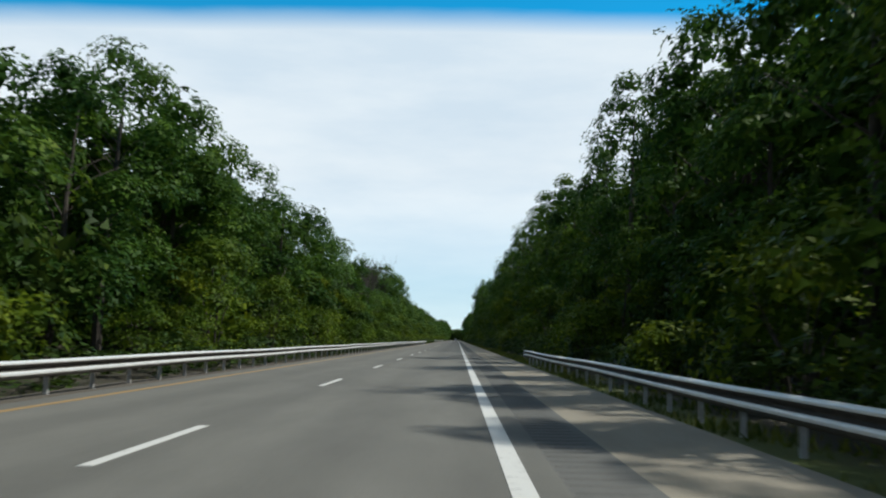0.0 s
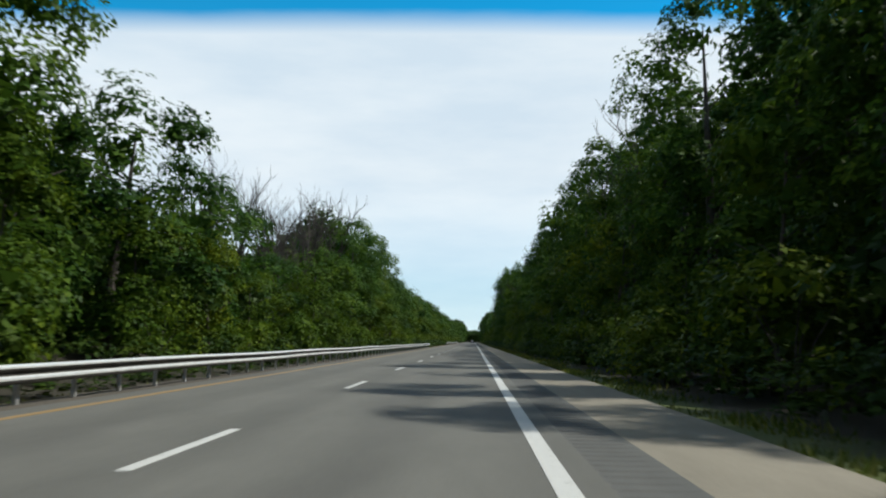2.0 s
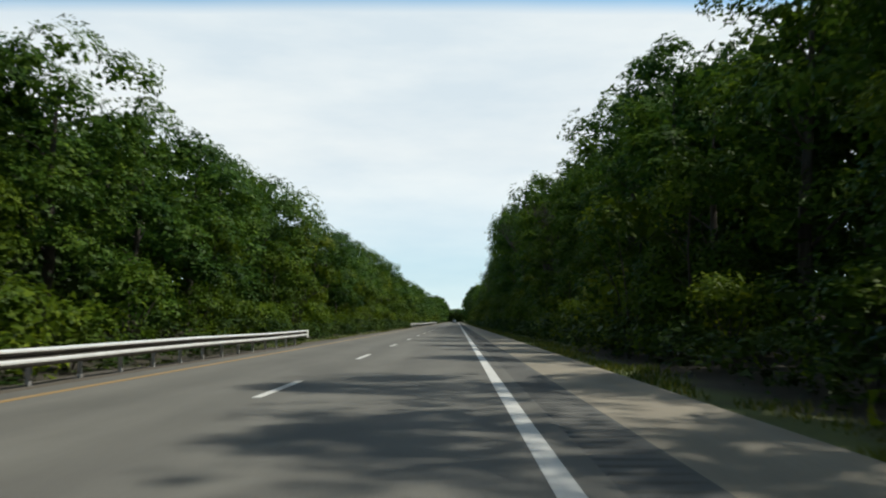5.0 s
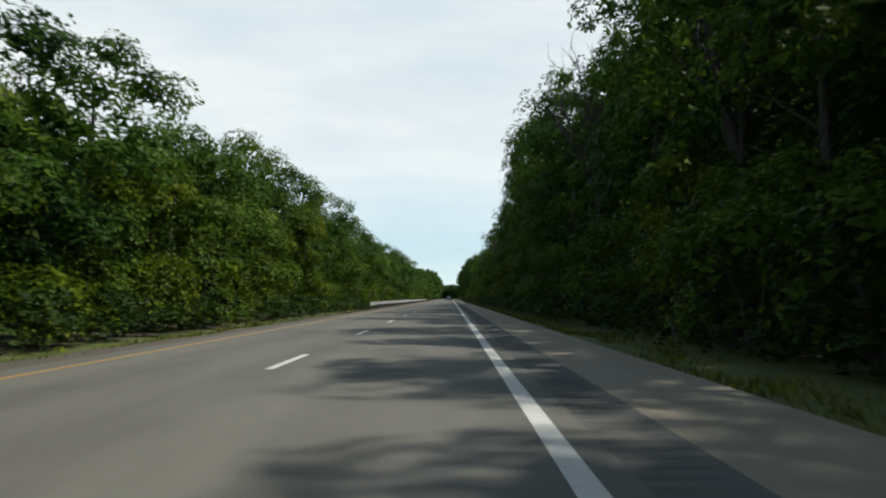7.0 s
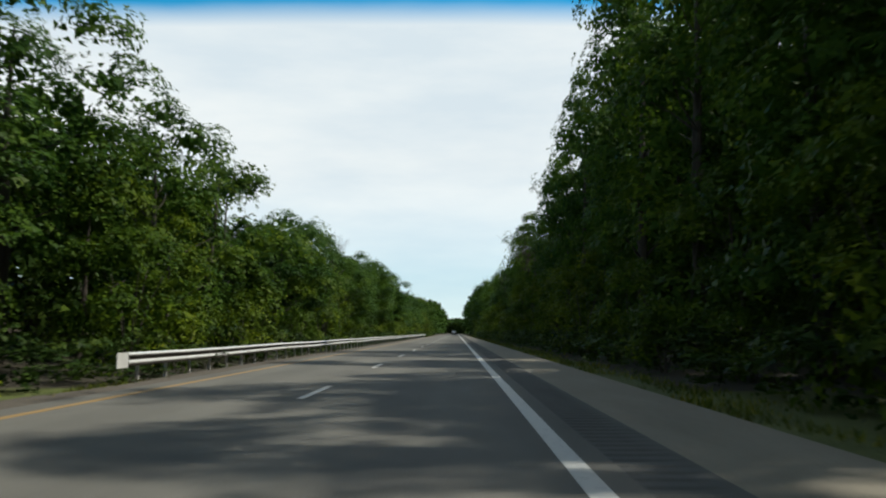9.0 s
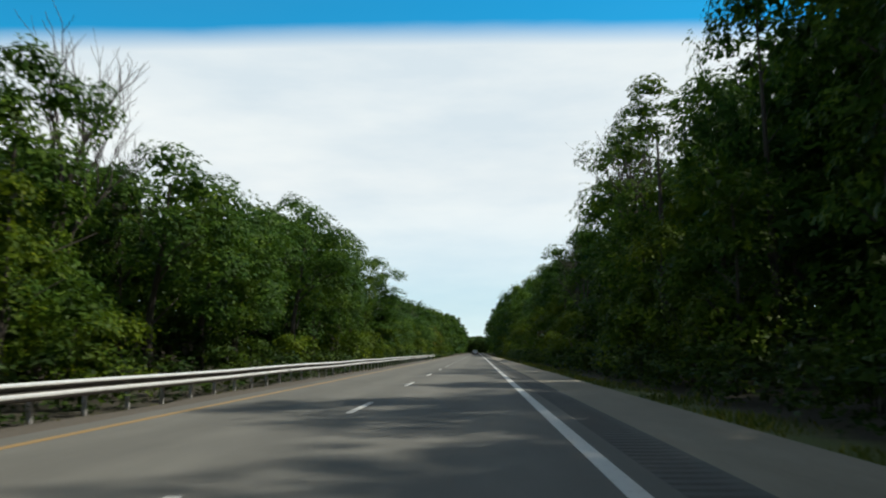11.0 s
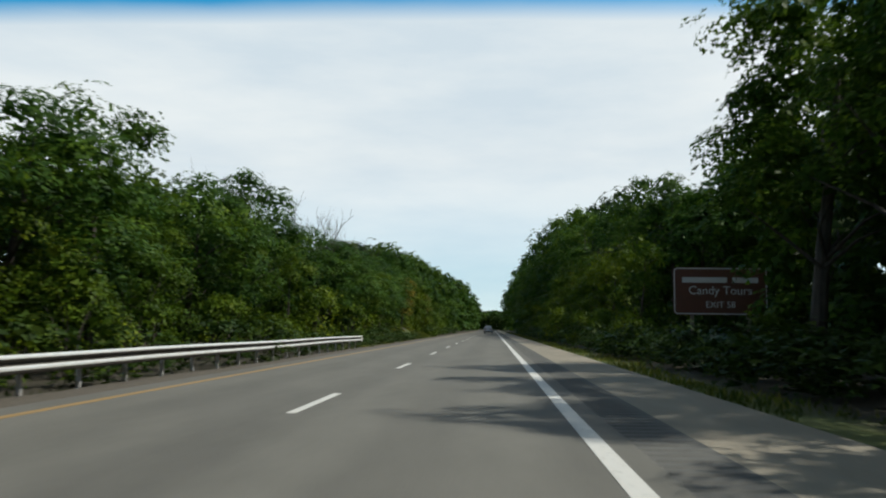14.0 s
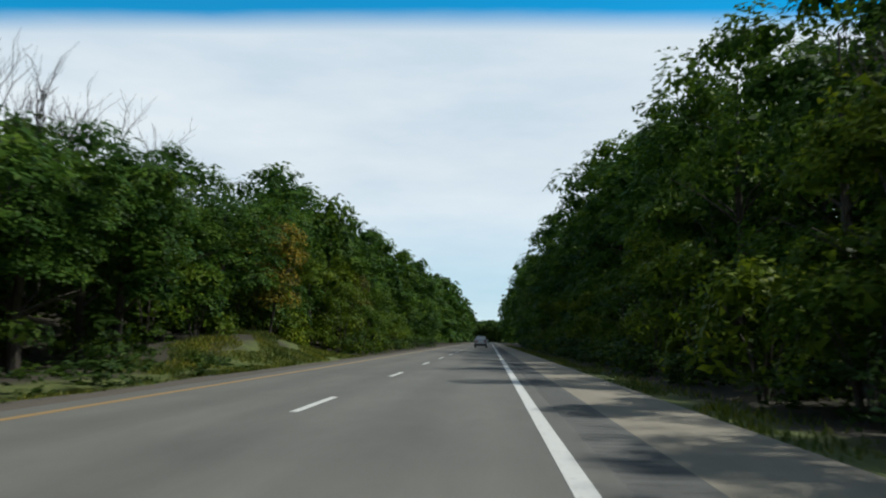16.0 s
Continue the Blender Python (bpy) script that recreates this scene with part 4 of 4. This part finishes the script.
def car_ahead():
    car = tagged(new("car"), "silver compact sport utility car with tinted glass, seen from behind", "car")
    car.location = (-2.0, 618.0, 0.004)
    part("body", lofted([(0.0, 0.80, 0.82, 0.80, 0.42, 0.70, 0.98), (0.12, 0.86, 0.90, 0.84, 0.28, 0.70, 1.02), (0.9, 0.88, 0.92, 0.86, 0.24, 0.70, 1.04), (2.9, 0.88, 0.92, 0.86, 0.24, 0.70, 1.02), (3.9, 0.86, 0.88, 0.80, 0.26, 0.66, 0.92), (4.45, 0.72, 0.74, 0.66, 0.34, 0.56, 0.74)]), CAR_PAINT, car, "silver painted body")
    part("cabin", lofted([(0.10, 0.72, 0.72, 0.66, 0.95, 1.10, 1.34), (0.34, 0.82, 0.80, 0.64, 0.95, 1.10, 1.62), (0.9, 0.83, 0.82, 0.65, 0.95, 1.10, 1.68), (2.1, 0.83, 0.82, 0.65, 0.95, 1.10, 1.66), (3.1, 0.78, 0.76, 0.60, 0.92, 0.98, 1.06)]), CAR_PAINT, car, "silver roof and pillars")
    # glass stands a little proud of the cabin
    def pane(name, corners, words):
        bm = bmesh.new()
        a = [bm.verts.new(c) for c in corners]
        n = (Vector(corners[1]) - Vector(corners[0])).cross(Vector(corners[2]) - Vector(corners[1])).normalized()
        b = [bm.verts.new(Vector(c) - n * 0.03) for c in corners]
        for k in range(4):
            j = (k + 1) % 4
            bm.faces.new((a[k], b[k], b[j], a[j]))
        bm.faces.new(a)
        bm.faces.new(b[::-1])
        bmesh.ops.recalc_face_normals(bm, faces=bm.faces)
        part(name, bm, CAR_GLASS, car, words)
    pane("rear_window", [(-0.60, 0.085, 1.08), (0.60, 0.085, 1.08), (0.54, 0.27, 1.52), (-0.54, 0.27, 1.52)], "dark tinted rear window")
    pane("windscreen", [(-0.60, 3.12, 1.05), (-0.55, 2.22, 1.60), (0.55, 2.22, 1.60), (0.60, 3.12, 1.05)], "tinted windscreen")
    for s in (-1, 1):
        for y0, y1 in ((0.75, 1.65), (1.75, 2.65)):
            pane("side_window", [(s * 0.835, y0, 1.10), (s * 0.835, y1, 1.10), (s * 0.70, min(y1, 2.2), 1.55), (s * 0.70, y0 + 0.1, 1.55)], "tinted side window")
        lens = box(s * 0.58 - 0.16, s * 0.58 + 0.16, -0.02, 0.10, 0.80, 1.0, 0.02)
        part("tail_light", lens, RED_LENS, car, "red tail light")
        part("mirror", box(s * 1.0 - 0.1, s * 1.0 + 0.1, 2.62, 2.76, 1.0, 1.15, 0.03), CAR_PAINT, car, "door mirror")
        for y in (0.85, 3.55):
            wheel(car, s * 0.80, y)
    part("bumper", box(-0.84, 0.84, -0.06, 0.12, 0.34, 0.58, 0.04), CAR_TRIM, car, "black lower bumper")
    part("number_plate", box(-0.16, 0.16, -0.012, 0.02, 0.74, 0.90, 0.004), PLATE, car, "plain pale plate")
    part("roof_spoiler", box(-0.58, 0.58, 0.20, 0.42, 1.60, 1.65, 0.015), CAR_PAINT, car, "small rear spoiler")


car_ahead()


# ---- grass along the paving ----
def grass_strip():
    g = np.random.default_rng(11)
    p, hgt = [], []
    for x0, x1, y0, y1, count, tallness in ((2.82, 4.9, 14, 700, 52000, 0.12), (-9.6, -8.0, 205, 312, 10000, 0.10), (-9.2, -8.3, 30, 560, 14000, 0.09), (-9.6, -8.2, 486, 526, 6000, 0.10), (-13.0, -8.6, 523, 552, 20000, 0.13)):
        xs = x0 + (x1 - x0) * (g.uniform(0, 1, count) if x1 - x0 > 2.5 else (g.beta(1.1, 1.6, count) if x0 > 0 else g.beta(1.6, 1.1, count)))
        ys = g.uniform(y0, y1, count)
        clump = np.array([noise.noise((a * 0.8, b * 0.3, 3.0)) for a, b in zip(xs, ys)])
        keep = clump > -0.18
        xs, ys, clump = xs[keep], ys[keep], clump[keep]
        zs = np.array([ground_height(a, b) for a, b in zip(xs, ys)])
        p.append(np.stack([xs, ys, zs - 0.02], axis=1))
        hgt.append(tallness * g.uniform(0.6, 1.5, len(xs)) * (1 + clump))
    p, hgt = np.concatenate(p), np.concatenate(hgt)
    a = g.uniform(0, 6.28, len(p))
    side = np.stack([np.cos(a), np.sin(a), np.zeros(len(p))], axis=1) * (0.16 * hgt)[:, None]
    tip = p + np.stack([g.normal(0, 0.35, len(p)) * hgt, g.normal(0, 0.35, len(p)) * hgt, hgt], axis=1)
    v = np.stack([p - side, p + side, tip], axis=1).reshape(-1, 3)
    ob = new("grass", tri_mesh("grass", v, np.arange(len(v)).reshape(-1, 3), GRASS))
    tagged(ob, "tufted yellow-green roadside grass along the paving", "grass", kind="stuff")


grass_strip()
